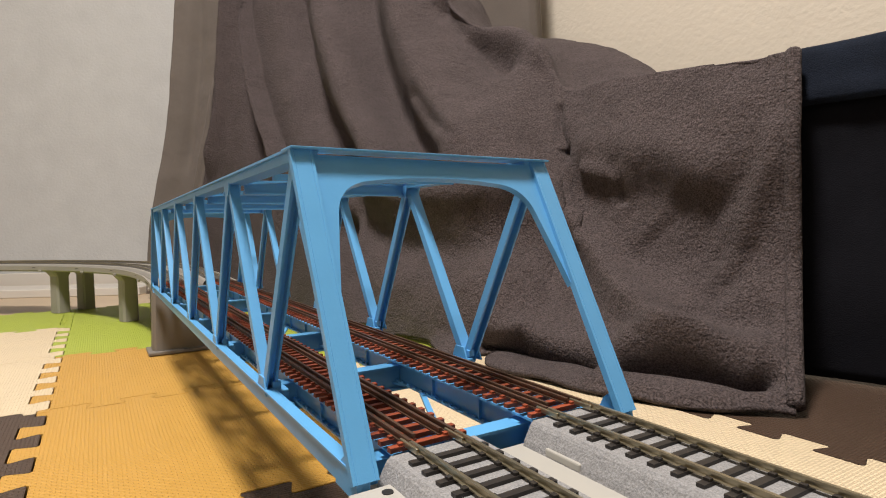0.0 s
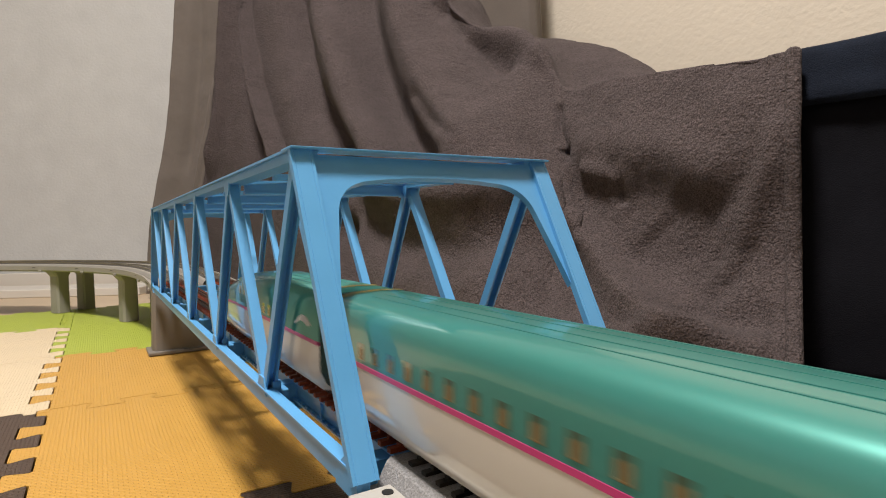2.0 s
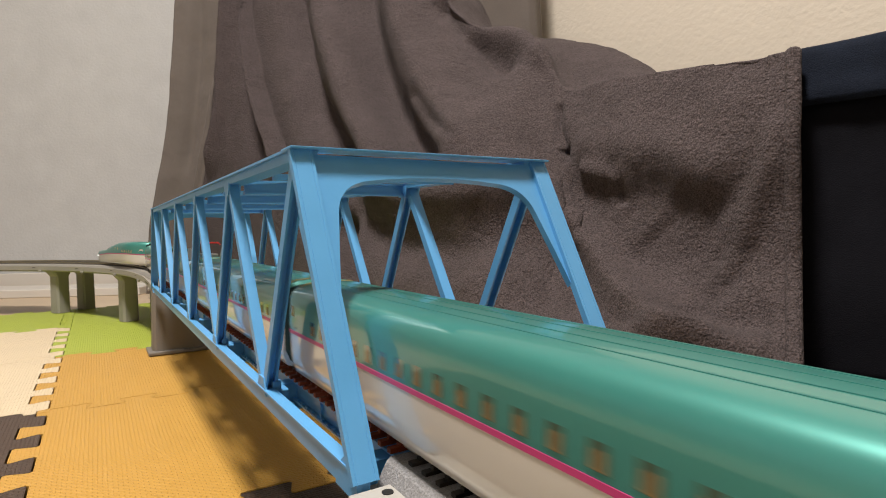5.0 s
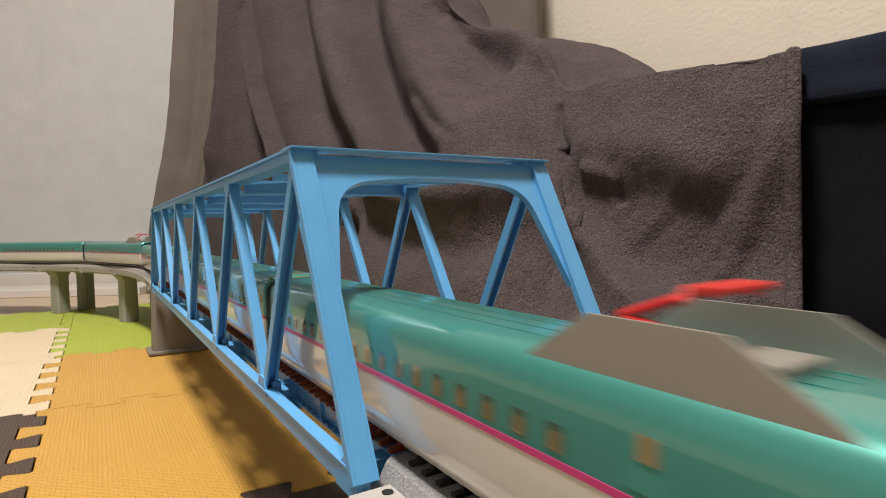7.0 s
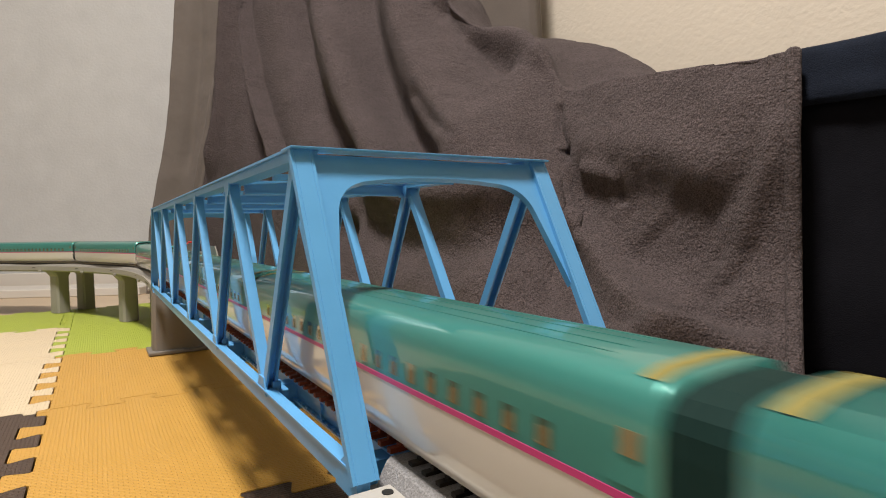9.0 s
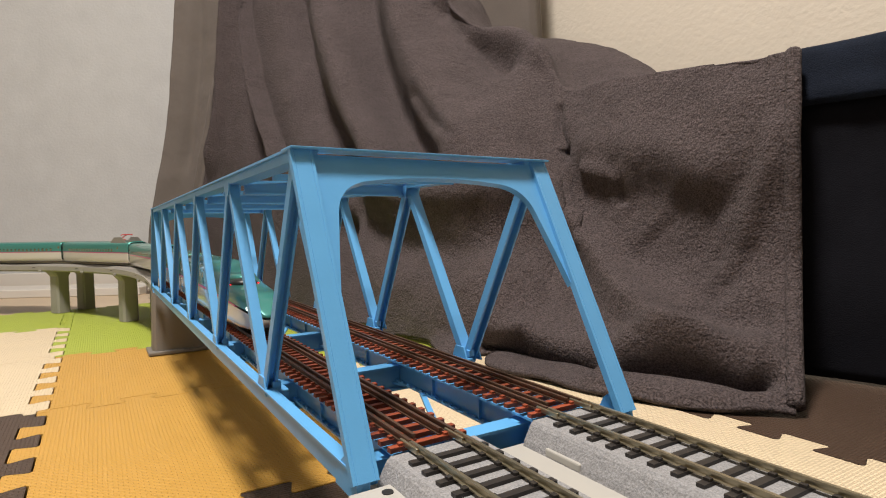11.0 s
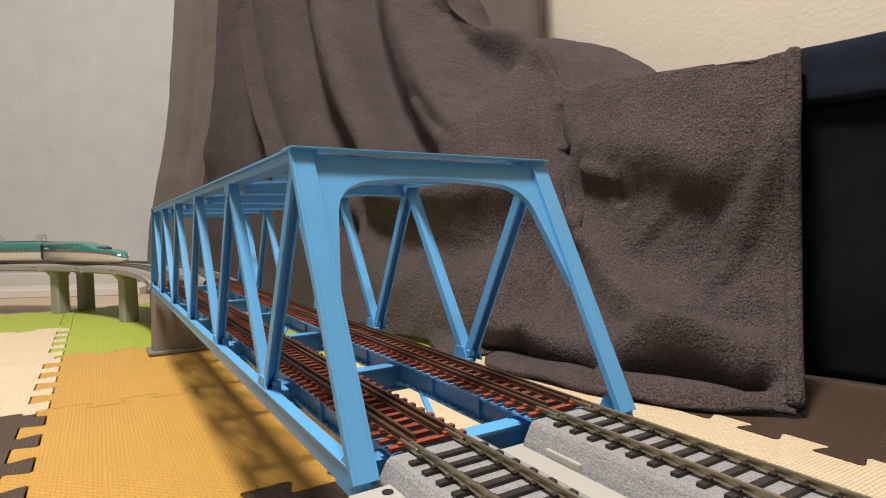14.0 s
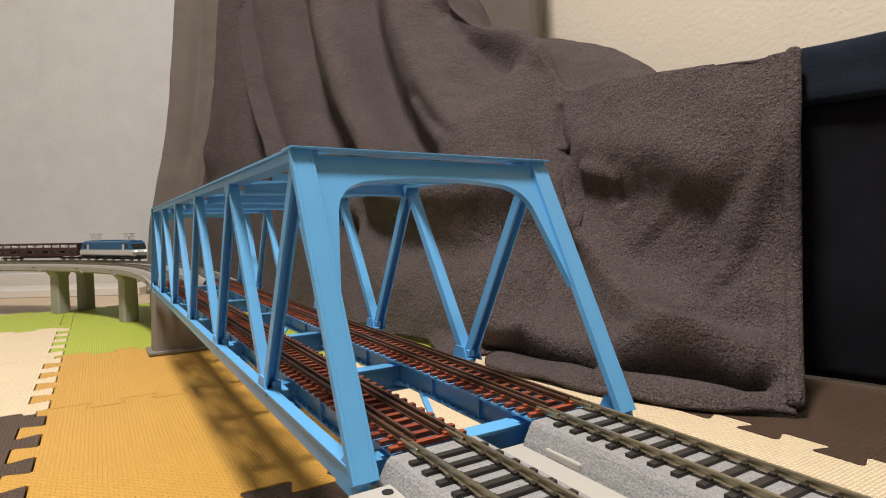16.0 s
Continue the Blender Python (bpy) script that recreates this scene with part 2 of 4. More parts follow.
def foam_mat(x0, y0, wide, mat, label):
    """A jigsaw mat with its corner at x0, y0."""
    s, sx = seam(), seam(wide)
    g = 0.0008
    poly = [(x0 + a, y0 + g + w) for a, w in sx][:-1]
    poly += [(x0 + wide - g + w, y0 + a) for a, w in s][:-1]
    poly += [(x0 + a, y0 + TILE - g + w) for a, w in reversed(sx)][:-1]
    poly += [(x0 + g + w, y0 + a) for a, w in reversed(s)][:-1]
    bm = bmesh.new()
    vs = [bm.verts.new((x, y, 0)) for x, y in poly]
    f = bm.faces.new(vs)
    inner = bmesh.ops.inset_region(bm, faces=[f], thickness=0.0011, depth=0.0)
    for v in vs:
        v.co.z = -0.0012
    low = [bm.verts.new((v.co.x, v.co.y, -0.0115)) for v in vs]
    for i in range(len(vs)):
        j = (i + 1) % len(vs)
        bm.faces.new((vs[i], vs[j], low[j], low[i]))
    bm.faces.new(low)
    bmesh.ops.triangulate(bm, faces=[f_ for f_ in bm.faces if len(f_.verts) > 4])
    return tagged(part("foam_mat", bm, mat), label, "foam mat", "jigsaw foam play mats")


def mats():
    names = {"o": (M_ORANGE, "orange jigsaw foam mat with woven surface"),
             "c": (M_CREAMF, "cream jigsaw foam mat with woven surface"),
             "b": (M_BROWN, "dark brown jigsaw foam mat with woven surface"),
             "g": (M_GREEN, "yellow green jigsaw foam mat with woven surface")}
    # rows from the near end to the far end
    columns = ((-0.482, 0.30, "cbbccg"), (-0.182, 0.30, "cboogg"), (0.118, 0.227, "bccggc"), (0.345, 0.30, "bbbbbb"))
    for x, wide, row in columns:
        for i, k in enumerate(row):
            foam_mat(x, -0.385 + i * TILE, wide, *names[k])


mats()


# ---- bridge ----
PANEL, B0, T0 = 0.1261, -0.0193, 0.0489
PORTAL = (-0.0128, 0.0450)                  # foot and head of the end posts
XP = 0.0618                                 # outer edge of the portals
XO, XI = 0.0600, 0.0505                     # truss, outer and inner face
EAST = 0.0022                               # the far truss stands this much further out
ZL, ZH = RZ - 0.0130, RZ - 0.0051           # lower chord
ZT, ZU = RZ + 0.0964, RZ + 0.1011           # upper chord


def channel(p0, p1, a, w=0.0050):
    """A truss diagonal: closed on its upper side, open below, with flanges."""
    t, h = 0.0010, w / 2
    return rod(bmesh.new(), p0, p1, (1, 0, 0), [(0, h), (a, h), (a, -h), (a - t, -h), (a - t, h - t), (t, h - t), (t, -h), (0, -h)])


def bridge():
    br = thing("truss_bridge", "sky blue plastic double-track truss bridge on piers", "model bridge")
    b = [B0 + PANEL * i for i in range(7)]
    t = [T0 + PANEL * i for i in range(6)]
    t[0], t[5] = PORTAL[1] + 0.0030, b[0] + b[6] - PORTAL[1] - 0.0030
    for sx in (-1, 1):
        wide = XO if sx < 0 else XO + EAST
        xa, xb = sorted((sx * wide, sx * (wide - XO + XI)))
        deep = 0.0052 if sx < 0 else 0.0064
        xd = -wide + 0.0003 if sx < 0 else wide - 0.0067
        # lower chord: an outer web, a top flange and a thin lip
        bm = bmesh.new()
        xc = xa if sx < 0 else xb
        x0, x1 = sorted((xc, xc - sx * 0.0044))
        box(bm, x0, x1, PORTAL[0] + 0.004, b[0] + b[6] - PORTAL[0] - 0.004, ZL, ZH - (0.0062 if sx > 0 else 0), bev=0.0005)
        f0, f1 = sorted((xc + sx * 0.0008, xc - sx * 0.0044))
        box(bm, f0, f1, PORTAL[0] + 0.006, b[0] + b[6] - PORTAL[0] - 0.006, ZH - (0.0062 if sx > 0 else 0), ZH + 0.0008 - (0.0062 if sx > 0 else 0))
        part("lower_chord", bm, M_BLUE, br)
        bm = boxed(xa, xb, PORTAL[1] + 0.0012, b[0] + b[6] - PORTAL[1] - 0.0012, ZT, ZU - 0.001)
        box(bm, xa - (0.0020 if sx < 0 else 0.0006), xb + (0.0020 if sx > 0 else 0.0006), PORTAL[1] + 0.0012, b[0] + b[6] - PORTAL[1] - 0.0012, ZU - 0.001, ZU)
        part("upper_chord", bm, M_BLUE, br)
        for i in range(6):
            if i < 5:
                part("diagonal", channel((xd, b[i + 1], ZH - 0.003), (xd, t[i + 1], ZT + 0.002), deep), M_BLUE, br)
            if i < 6 and i + 1 < 6:
                part("diagonal", channel((xd, t[i], ZT + 0.002), (xd, b[i + 1], ZH - 0.003), deep), M_BLUE, br)
        # gusset plates with rivets on both faces of the nodes
        for i in range(1, 5):
            for x in (xa - 0.0004, xd + deep - 0.0001):
                g = prism(bmesh.new(), [(t[i] - 0.0075, ZT + 0.001), (t[i] + 0.0075, ZT + 0.001), (t[i] + 0.0042, ZT - 0.006), (t[i] - 0.0042, ZT - 0.006)], 0, x, x + 0.001)
                part("gusset", g, M_BLUE, br)
        for i in range(1, 6):
            for x in (xa - 0.0004, xd + deep - 0.0001):
                g = prism(bmesh.new(), [(b[i] - 0.0080, ZH - 0.002), (b[i] + 0.0080, ZH - 0.002), (b[i] + 0.0042, ZH + 0.006), (b[i] - 0.0042, ZH + 0.006)], 0, x, x + 0.001)
                part("gusset", g, M_BLUE, br)
            # small bolted shoe at the foot of the diagonals
            xi = sx * (wide - 0.0110)
            x0, x1 = sorted((xi, sx * (wide - 0.0045)))
            part("shoe", boxed(x0, x1, b[i] - 0.007, b[i] + 0.007, ZH - 0.004, ZH - 0.0004, bev=0.0006), M_BLUE, br)
            x0, x1 = sorted((sx * (wide - 0.0035), sx * (wide - 0.0075)))
            part("bolt_block", boxed(x0, x1, b[i] - 0.0065, b[i] - 0.0030, ZH, ZH + 0.0042, bev=0.0005), M_BLUE, br)
    # portals at both ends: inclined posts, an arched plate between them, a cap on top
    for end in (0, 1):
        yb, yt = PORTAL if end == 0 else (b[0] + b[6] - PORTAL[0], b[0] + b[6] - PORTAL[1])
        way = 1 if end == 0 else -1
        def on(s, x, lift=0.0):
            """A point on the inclined portal plane; s from 0 at the foot to 1 at the top."""
            dy, dz = yt - yb, ZU - ZL
            n = Vector((0, -dz * way, abs(dy))).normalized()
            return Vector((x, yb + dy * s, ZL + dz * s)) + n * lift
        for sx in (-1, 1):
            post = XP if sx < 0 else XP + EAST
            xa, xb = sorted((sx * post, sx * (post - 0.0088)))
            g1, g2 = xa + 0.0013, xb - 0.0013
            sec = [(xa, 0.0), (g1 - 0.0002, 0.0), (g1, -0.00016), (g1 + 0.0002, 0.0), (g2 - 0.0002, 0.0), (g2, -0.00016), (g2 + 0.0002, 0.0), (xb, 0.0),
                   (xb, -0.0030), (xb - 0.0014, -0.0030), (xb - 0.0014, -0.0014), (xa + 0.0014, -0.0014), (xa + 0.0014, -0.0030), (xa, -0.0030)]
            bm = strip(bmesh.new(), [[on(s, x, l) for x, l in sec + sec[:1]] for s in (0.05, 1.0)])
            bmesh.ops.remove_doubles(bm, verts=bm.verts, dist=1e-7)
            bmesh.ops.holes_fill(bm, edges=bm.edges)
            part("end_post", bm, M_BLUE, br)
            g = prism(bmesh.new(), [(yb + 0.003 * way, ZL - 0.0005), (yb + 0.022 * way, ZL - 0.0005), (yb + 0.018 * way, ZH), (yb + 0.010 * way, ZH + 0.006), (yb + 0.004 * way, ZH)],
                      0, *sorted((sx * (post - 0.0014), sx * (post - 0.0032))))
            part("end_gusset", g, M_BLUE, br)
        # arched portal plate
        half = [(0.50, XP - 0.0087), (0.65, XP - 0.0118), (0.79, XP - 0.0150)]
        for k in range(1, 13):
            w = k / 12
            half.append(((1 - w) ** 2 * 0.79 + 2 * w * (1 - w) * 0.885 + w * w * 0.902, (1 - w) ** 2 * (XP - 0.0150) + 2 * w * (1 - w) * (XP - 0.0172) + w * w * (XP - 0.0300)))
        half += [(0.911, 0.022), (0.917, 0.011), (0.919, 0.0)]
        lower = [(s, x + EAST) for s, x in half] + [(s, -x) for s, x in reversed(half[:-1])]
        upper = [(0.990, x) for s, x in lower]
        l0, l1 = -0.0050, -0.0019
        bm = strip(bmesh.new(), [[on(s, x, l1) for s, x in lower], [on(s, x, l1) for s, x in upper],
                                 [on(s, x, l0) for s, x in upper], [on(s, x, l0) for s, x in lower], [on(s, x, l1) for s, x in lower]])
        part("portal_plate", bm, M_BLUE, br)
        bm = boxed(-XP - 0.0004, XP + EAST + 0.0004, min(yt - 0.003 * way, yt + 0.010 * way), max(yt - 0.003 * way, yt + 0.010 * way), ZU - 0.0004, ZU + 0.0005, bev=0.0002)
        part("portal_cap", bm, M_BLUE, br)
    # overhead: cross struts at each upper node, crossed laterals between
    for i in range(6):
        y = t[i]
        if 0 < i < 5:
            bm = boxed(-XI, XI + EAST, y - 0.003, y + 0.003, ZU - 0.003, ZU - 0.0018)
            box(bm, -XI, XI + EAST, y - 0.0007, y + 0.0007, ZT - 0.004, ZU - 0.003)
            box(bm, -XI, XI + EAST, y - 0.003, y + 0.003, ZT - 0.0052, ZT - 0.004)
            part("cross_strut", bm, M_BLUE, br)
        if i < 5:
            for sx in (-1, 1):
                bm = bar(bmesh.new(), (sx * XI, t[i] + 0.003, ZT + 0.0008), (-sx * XI, t[i + 1] - 0.003, ZT + 0.0008), (1, 0, 0), -0.0018, 0.0018, -0.0006 * sx, 0.0012 - 0.0006 * sx)
                part("lateral", bm, M_BLUE, br)
            ym = (t[i] + t[i + 1]) / 2
            part("lateral", boxed(-XI, XI + EAST, ym - 0.0015, ym + 0.0015, ZT - 0.002, ZT + 0.001), M_BLUE, br)
    # floor: cross beams at the lower nodes, plate girders under each track, bottom bracing
    zf = RZ - 0.0085
    for i in range(7):
        y = b[i] + (0.0300 if i == 0 else -0.0260 if i == 6 else 0.018)
        bm = boxed(-XI, XI + EAST, y - 0.0045, y + 0.0045, zf - 0.0012, zf)
        box(bm, -XI, XI + EAST, y - 0.0009, y + 0.0009, zf - 0.0132, zf - 0.0012)
        box(bm, -XI, XI + EAST, y - 0.0045, y + 0.0045, zf - 0.0142, zf - 0.0132)
        part("cross_beam", bm, M_BLUE, br)
    for xc in (-0.03, 0.03):
        for dx in (-0.0072, 0.0072):
            x = xc + dx
            bm = boxed(x - 0.0007, x + 0.0007, b[0] + 0.008, b[6] - 0.008, zf - 0.0090, RZ - 0.0052)
            # top flange widened under the sleepers, added to keep lamp light off the web
            box(bm, min(x, xc + 1.8 * dx), max(x, xc + 1.8 * dx), b[0] + 0.008, b[6] - 0.008, RZ - 0.0064, RZ - 0.0054)
            box(bm, x - 0.0034, x + 0.0034, b[0] + 0.008, b[6] - 0.008, zf - 0.0100, zf - 0.0090)
            k = 0
            y = b[0] + 0.02
            while y < b[6] - 0.015:
                box(bm, x - 0.0022, x + 0.0022, y - 0.0006, y + 0.0006, zf - 0.0090, RZ - 0.0064)
                y += PANEL / 3
            part("plate_girder", bm, M_BLUE, br)
            # rivet row along the lower flange
            bm = bmesh.new()
            y = b[0] + 0.014
            while y < b[6] - 0.012:
                for s in (-0.0023, 0.0023):
                    box(bm, x + s - 0.0007, x + s + 0.0007, y - 0.0012, y + 0.0012, zf - 0.0090, zf - 0.0082)
                y += 0.0072
            part("rivet_row", bm, M_BLUE, br)
    for i in range(6):
        ya, yb_ = b[i] + 0.01, b[i + 1] - 0.01
        for sx in (-1, 1):
            bm = bar(bmesh.new(), (sx * 0.0215, ya, zf - 0.0105), (-sx * 0.0215, yb_, zf - 0.0105), (1, 0, 0), -0.0014, 0.0014, -0.0007, 0.0007)
            part("bottom_brace", bm, M_BLUE, br)
            bm = bar(bmesh.new(), (sx * 0.043, ya, zf - 0.0105), (sx * XI, yb_, zf - 0.0105), (1, 0, 0), -0.0014, 0.0014, -0.0007, 0.0007)
            part("bottom_brace", bm, M_BLUE, br)
    # track on the bridge
    y0, y1 = -0.0035, 0.7445
    for xc in (-0.03, 0.03):
        for s in (-1, 1):
            part("rail", rail_mesh(xc + s * 0.0088, y0, y1), M_RAILB, br)
            part("guard_rail", rail_mesh(xc + s * 0.0052, y0 + 0.004, y1 - 0.004), M_RAILB, br)
    return br


def rail_mesh(x, y0, y1):
    bm = boxed(x - 0.0006, x + 0.0006, y0, y1, RZ - 0.0008, RZ)
    box(bm, x - 0.0003, x + 0.0003, y0, y1, RZ - 0.0019, RZ - 0.0008)
    box(bm, x - 0.0010, x + 0.0010, y0, y1, RZ - 0.0024, RZ - 0.0019)
    return bm


BRIDGE = bridge()


# ---- the line: straight, then a half circle to the left, then straight back ----
BEND, RADIUS = 0.85, 0.90


def on_line(s, off):
    """Place and heading (degrees) at s metres along the line, off to its right."""
    r = RADIUS + off
    rise = 0.008 * min(1, max(0, (s - 0.72) / 0.35)) ** 1
    if s < BEND:
        return off, s, RZ + rise, 0.0
    a = (s - BEND) / r
    if a < math.pi:
        return -RADIUS + r * math.cos(a), BEND + r * math.sin(a), RZ + rise, math.degrees(a)
    return -2 * RADIUS - off, BEND - (s - BEND - math.pi * r), RZ + rise, 180.0


def sweep(section, off, s0, s1, step):
    """Skins a section of (right, up) points along the line."""
    n = max(1, int(abs(s1 - s0) / step))
    rows = []
    for i in range(n + 1):
        x, y, z, h = on_line(s0 + (s1 - s0) * i / n, off)
        c, s = math.cos(radians(h)), math.sin(radians(h))
        rows.append([(x + a * c, y + a * s, z + u) for a, u in section + section[:1]])
    return strip(bmesh.new(), rows, cap=False)


RAIL_SEC = [(-0.0010, -0.0024), (0.0010, -0.0024), (0.0010, -0.0020), (0.0003, -0.0018), (0.0003, -0.0008), (0.0007, -0.0007),
            (0.0006, 0.0), (-0.0006, 0.0), (-0.0007, -0.0007), (-0.0003, -0.0008), (-0.0003, -0.0018), (-0.0010, -0.0020)]
BED_SEC = [(-0.0215, -0.0122), (0.0215, -0.0122), (0.0208, -0.0100), (0.0180, -0.0050), (0.0165, -0.0036),
           (-0.0165, -0.0036), (-0.0180, -0.0050), (-0.0208, -0.0100)]
DECK_SEC = [(-0.024, -0.0200), (0.024, -0.0200), (0.0295, -0.0165), (0.0295, -0.0075), (0.0270, -0.0075), (0.0270, -0.0120),
            (-0.0270, -0.0120), (-0.0270, -0.0075), (-0.0295, -0.0075), (-0.0295, -0.0165)]


def ballasted(off, s0, s1, label):
    """A length of track on a moulded grey ballast bed."""
    tr = thing("track_section", label, "model track", "tracks on grey ballast")
    part("ballast_bed", sweep(BED_SEC, off, s0, s1, 0.05), M_BALLAST, tr)
    for d in (-0.0088, 0.0088):
        sec = [(a + d, u) for a, u in RAIL_SEC]
        part("rail", sweep(sec, off, s0, s1, 0.05), M_RAIL, tr)
    return tr


def ties(tr, off, s0, s1, mat=None, length=0.0145, up=-0.0024, pitch=0.0083):
    tie = None
    s = s0
    while s < s1:
        if tie is None:
            bm = boxed(-length, length, -0.0013, 0.0013, -0.0017, 0)
            for x in (-0.0108, -0.0068, 0.0068, 0.0108):
                box(bm, x - 0.0008, x + 0.0008, -0.0010, 0.0010, 0, 0.0009)
            tie = part("sleeper", bm, mat, tr)
            ob = tie
        else:
            ob = new("sleeper", tie.data)
            ob.parent = tr
        x, y, z, h = on_line(s, off)
        ob.matrix_basis = pose(x, y, z + up, 0, 0, h)
        s += pitch


def joiner(tr, x, y):
    bm = boxed(x - 0.0013, x + 0.0013, y - 0.006, y + 0.006, RZ - 0.0028, RZ - 0.0007, bev=0.0004)
    part("rail_joiner", bm, M_RAIL, tr)


def viaduct():
    for off in (-0.03, 0.03):
        near = ballasted(off, -3.85, -0.004, "track on grey ballast leading off the bridge")
        ties(near, off, -0.62, -0.008, M_TIE)
        s, bm = -3.8, bmesh.new()
        while s < -0.63:
            box(bm, off - 0.0145, off + 0.0145, s - 0.0013, s + 0.0013, RZ - 0.0046, RZ - 0.0024)
            s += 0.0083
        tagged(part("far_sleepers", bm, M_TIE, near), kind="stuff")
        for d in (-0.0088, 0.0088):
            joiner(near, off + d, -0.004)
        r = RADIUS + off
        end = BEND + math.pi * r + 1.9
        far = thing("track_section", "curved track on a grey viaduct", "model track", "tracks on grey ballast")
        part("ballast_bed", sweep(BED_SEC, off, 0.746, end, 0.03), M_DECK, far)
        for d in (-0.0088, 0.0088):
            part("rail", sweep([(a + d, u) for a, u in RAIL_SEC], off, 0.745, end, 0.03), M_RAIL, far)
        ties(far, off, 0.750, 2.2, M_TIEG, pitch=0.0083)
        deck = thing("viaduct_deck", "grey curved viaduct deck with low parapets", "model viaduct", "viaduct decks")
        part("deck", sweep(DECK_SEC, off, 0.748, end, 0.03), M_DECK, deck)
        # ribs and panel joints along the sides
        s = 0.80
        while s < 2.2:
            for side in (-1, 1):
                x, y, z, h = on_line(s, off)
                bm = boxed(-0.0022, 0.0022, -0.005, 0.005, -0.0205, -0.0160, bev=0.0008)
                ob = part("bracket", bm, M_DECK, deck)
                ob.matrix_basis = pose(x, y, z, 0, 0, h) @ pose(side * 0.0290, 0, 0)
                bm = boxed(-0.0008, 0.0008, -0.045, 0.045, -0.0118, -0.0102)
                ob = part("side_line", bm, M_TIE, deck)
                ob.matrix_basis = pose(x, y, z, 0, 0, h) @ pose(side * 0.0291, 0.06, 0)
            s += 0.155
    # piers of the far viaduct
    first = None
    for s in [1.14 + 0.28 * i for i in range(10)]:
        for off in (-0.03, 0.03):
            r = (RADIUS + off) / RADIUS
            x, y, z, h = on_line(BEND + (s - BEND) * r, off)
            if first is None:
                first = thing("viaduct_pier", "grey tapered plastic viaduct pier on the mats", "model pier", "viaduct piers")
                hgt = RZ + 0.008 - 0.0200
                sec = [(-0.0145, -0.0105), (-0.0110, -0.0140), (0.0110, -0.0140), (0.0145, -0.0105), (0.0145, 0.0105), (0.0110, 0.0140), (-0.0110, 0.0140), (-0.0145, 0.0105)]
                rows = []
                for zz, k, kx in ((-0.0005, 1.0, 1.0), (0.004, 1.0, 1.0), (hgt - 0.012, 0.94, 0.98), (hgt, 0.94, 1.65)):
                    rows.append([(a * kx, b_ * k, zz) for a, b_ in sec + sec[:1]])
                bm = strip(bmesh.new(), rows)
                bmesh.ops.remove_doubles(bm, verts=bm.verts, dist=1e-6)
                bmesh.ops.holes_fill(bm, edges=bm.edges)
                part("column", bm, M_DECK, first)
                first.matrix_basis = pose(x, y, 0, 0, 0, h)
            else:
                copy_thing(first, pose(x, y, 0, 0, 0, h))
    # pier under the bridge's far end, with a flat foot; one under the near end
    for y, label in ((0.754, "dark grey wall pier under the bridge end"), (-0.030, "dark grey wall pier under the bridge end")):
        pr = thing("bridge_pier", label, "model pier", "bridge piers")
        rows = []
        sec = [(-1, -0.6), (-0.93, -1), (0.93, -1), (1, -0.6), (1, 0.6), (0.93, 1), (-0.93, 1), (-1, 0.6)]
        for zz, a, c in ((0.0, 0.062, 0.020), (RZ - 0.030, 0.060, 0.017), (RZ - (0.0102 if y > 0 else 0.0170), 0.060, 0.017)):
            rows.append([(u * a, y + w * c, zz) for u, w in sec + sec[:1]])
        bm = strip(bmesh.new(), rows)
        bmesh.ops.remove_doubles(bm, verts=bm.verts, dist=1e-6)
        bmesh.ops.holes_fill(bm, edges=bm.edges)
        part("shaft", bm, M_PIER, pr)
        part("foot", boxed(-0.068, 0.068, y - 0.026, y + 0.026, -0.0005, 0.005, bev=0.0015), M_PIER, pr)
    # plate between the tracks at the bridge's near end
    pl = thing("joint_plate", "light grey plastic plate between the tracks", "track plate")
    bm = boxed(-0.056, 0.056, -3.85, -0.0015, RZ - 0.0165, RZ - 0.0122, bev=0.0006)
    part("plate", bm, M_PLATE, pl)
    part("tab", boxed(-0.0640, -0.0440, -0.060, -0.0106, RZ - 0.0165, RZ - 0.0090, bev=0.0008), M_PLATE, pl)
    part("clip", boxed(0.0085, 0.0150, -0.0330, -0.0160, RZ - 0.0122, RZ - 0.0092, bev=0.0006), M_PLATE, pl)
    bm = bmesh.new()
    bmesh.ops.create_cone(bm, cap_ends=True, segments=20, radius1=0.0018, radius2=0.0018, depth=0.0006, matrix=pose(-0.0532, -0.0157, RZ - 0.0090))
    part("screw_hole", bm, M_DARK, pl)
    for k in range(12):
        y = -0.30 - 0.30 * k
        pr = thing("viaduct_pier", "grey tapered plastic viaduct pier on the mats", "model pier", "viaduct piers")
        part("column", boxed(-0.045, 0.045, y - 0.02, y + 0.02, -0.0115 if y < -0.38 else -0.0005, RZ - 0.0165, bev=0.003), M_DECK, pr)


viaduct()


# ---- blanket, boxes ----
def smooth_curve(keys, u):
    """Cubic through rows of numbers at even steps; u from 0 to 1."""
    k = np.array(keys, float)
    p = np.vstack([2 * k[0] - k[1], k, 2 * k[-1] - k[-2]])
    x = min(max(u, 0), 1) * (len(k) - 1)
    i = min(int(x), len(k) - 2)
    f = x - i
    a, b, c, d = p[i:i + 4]
    return 0.5 * (2 * b + (c - a) * f + (2 * a - 5 * b + 4 * c - d) * f * f + (3 * b - a - 3 * c + d) * f ** 3)


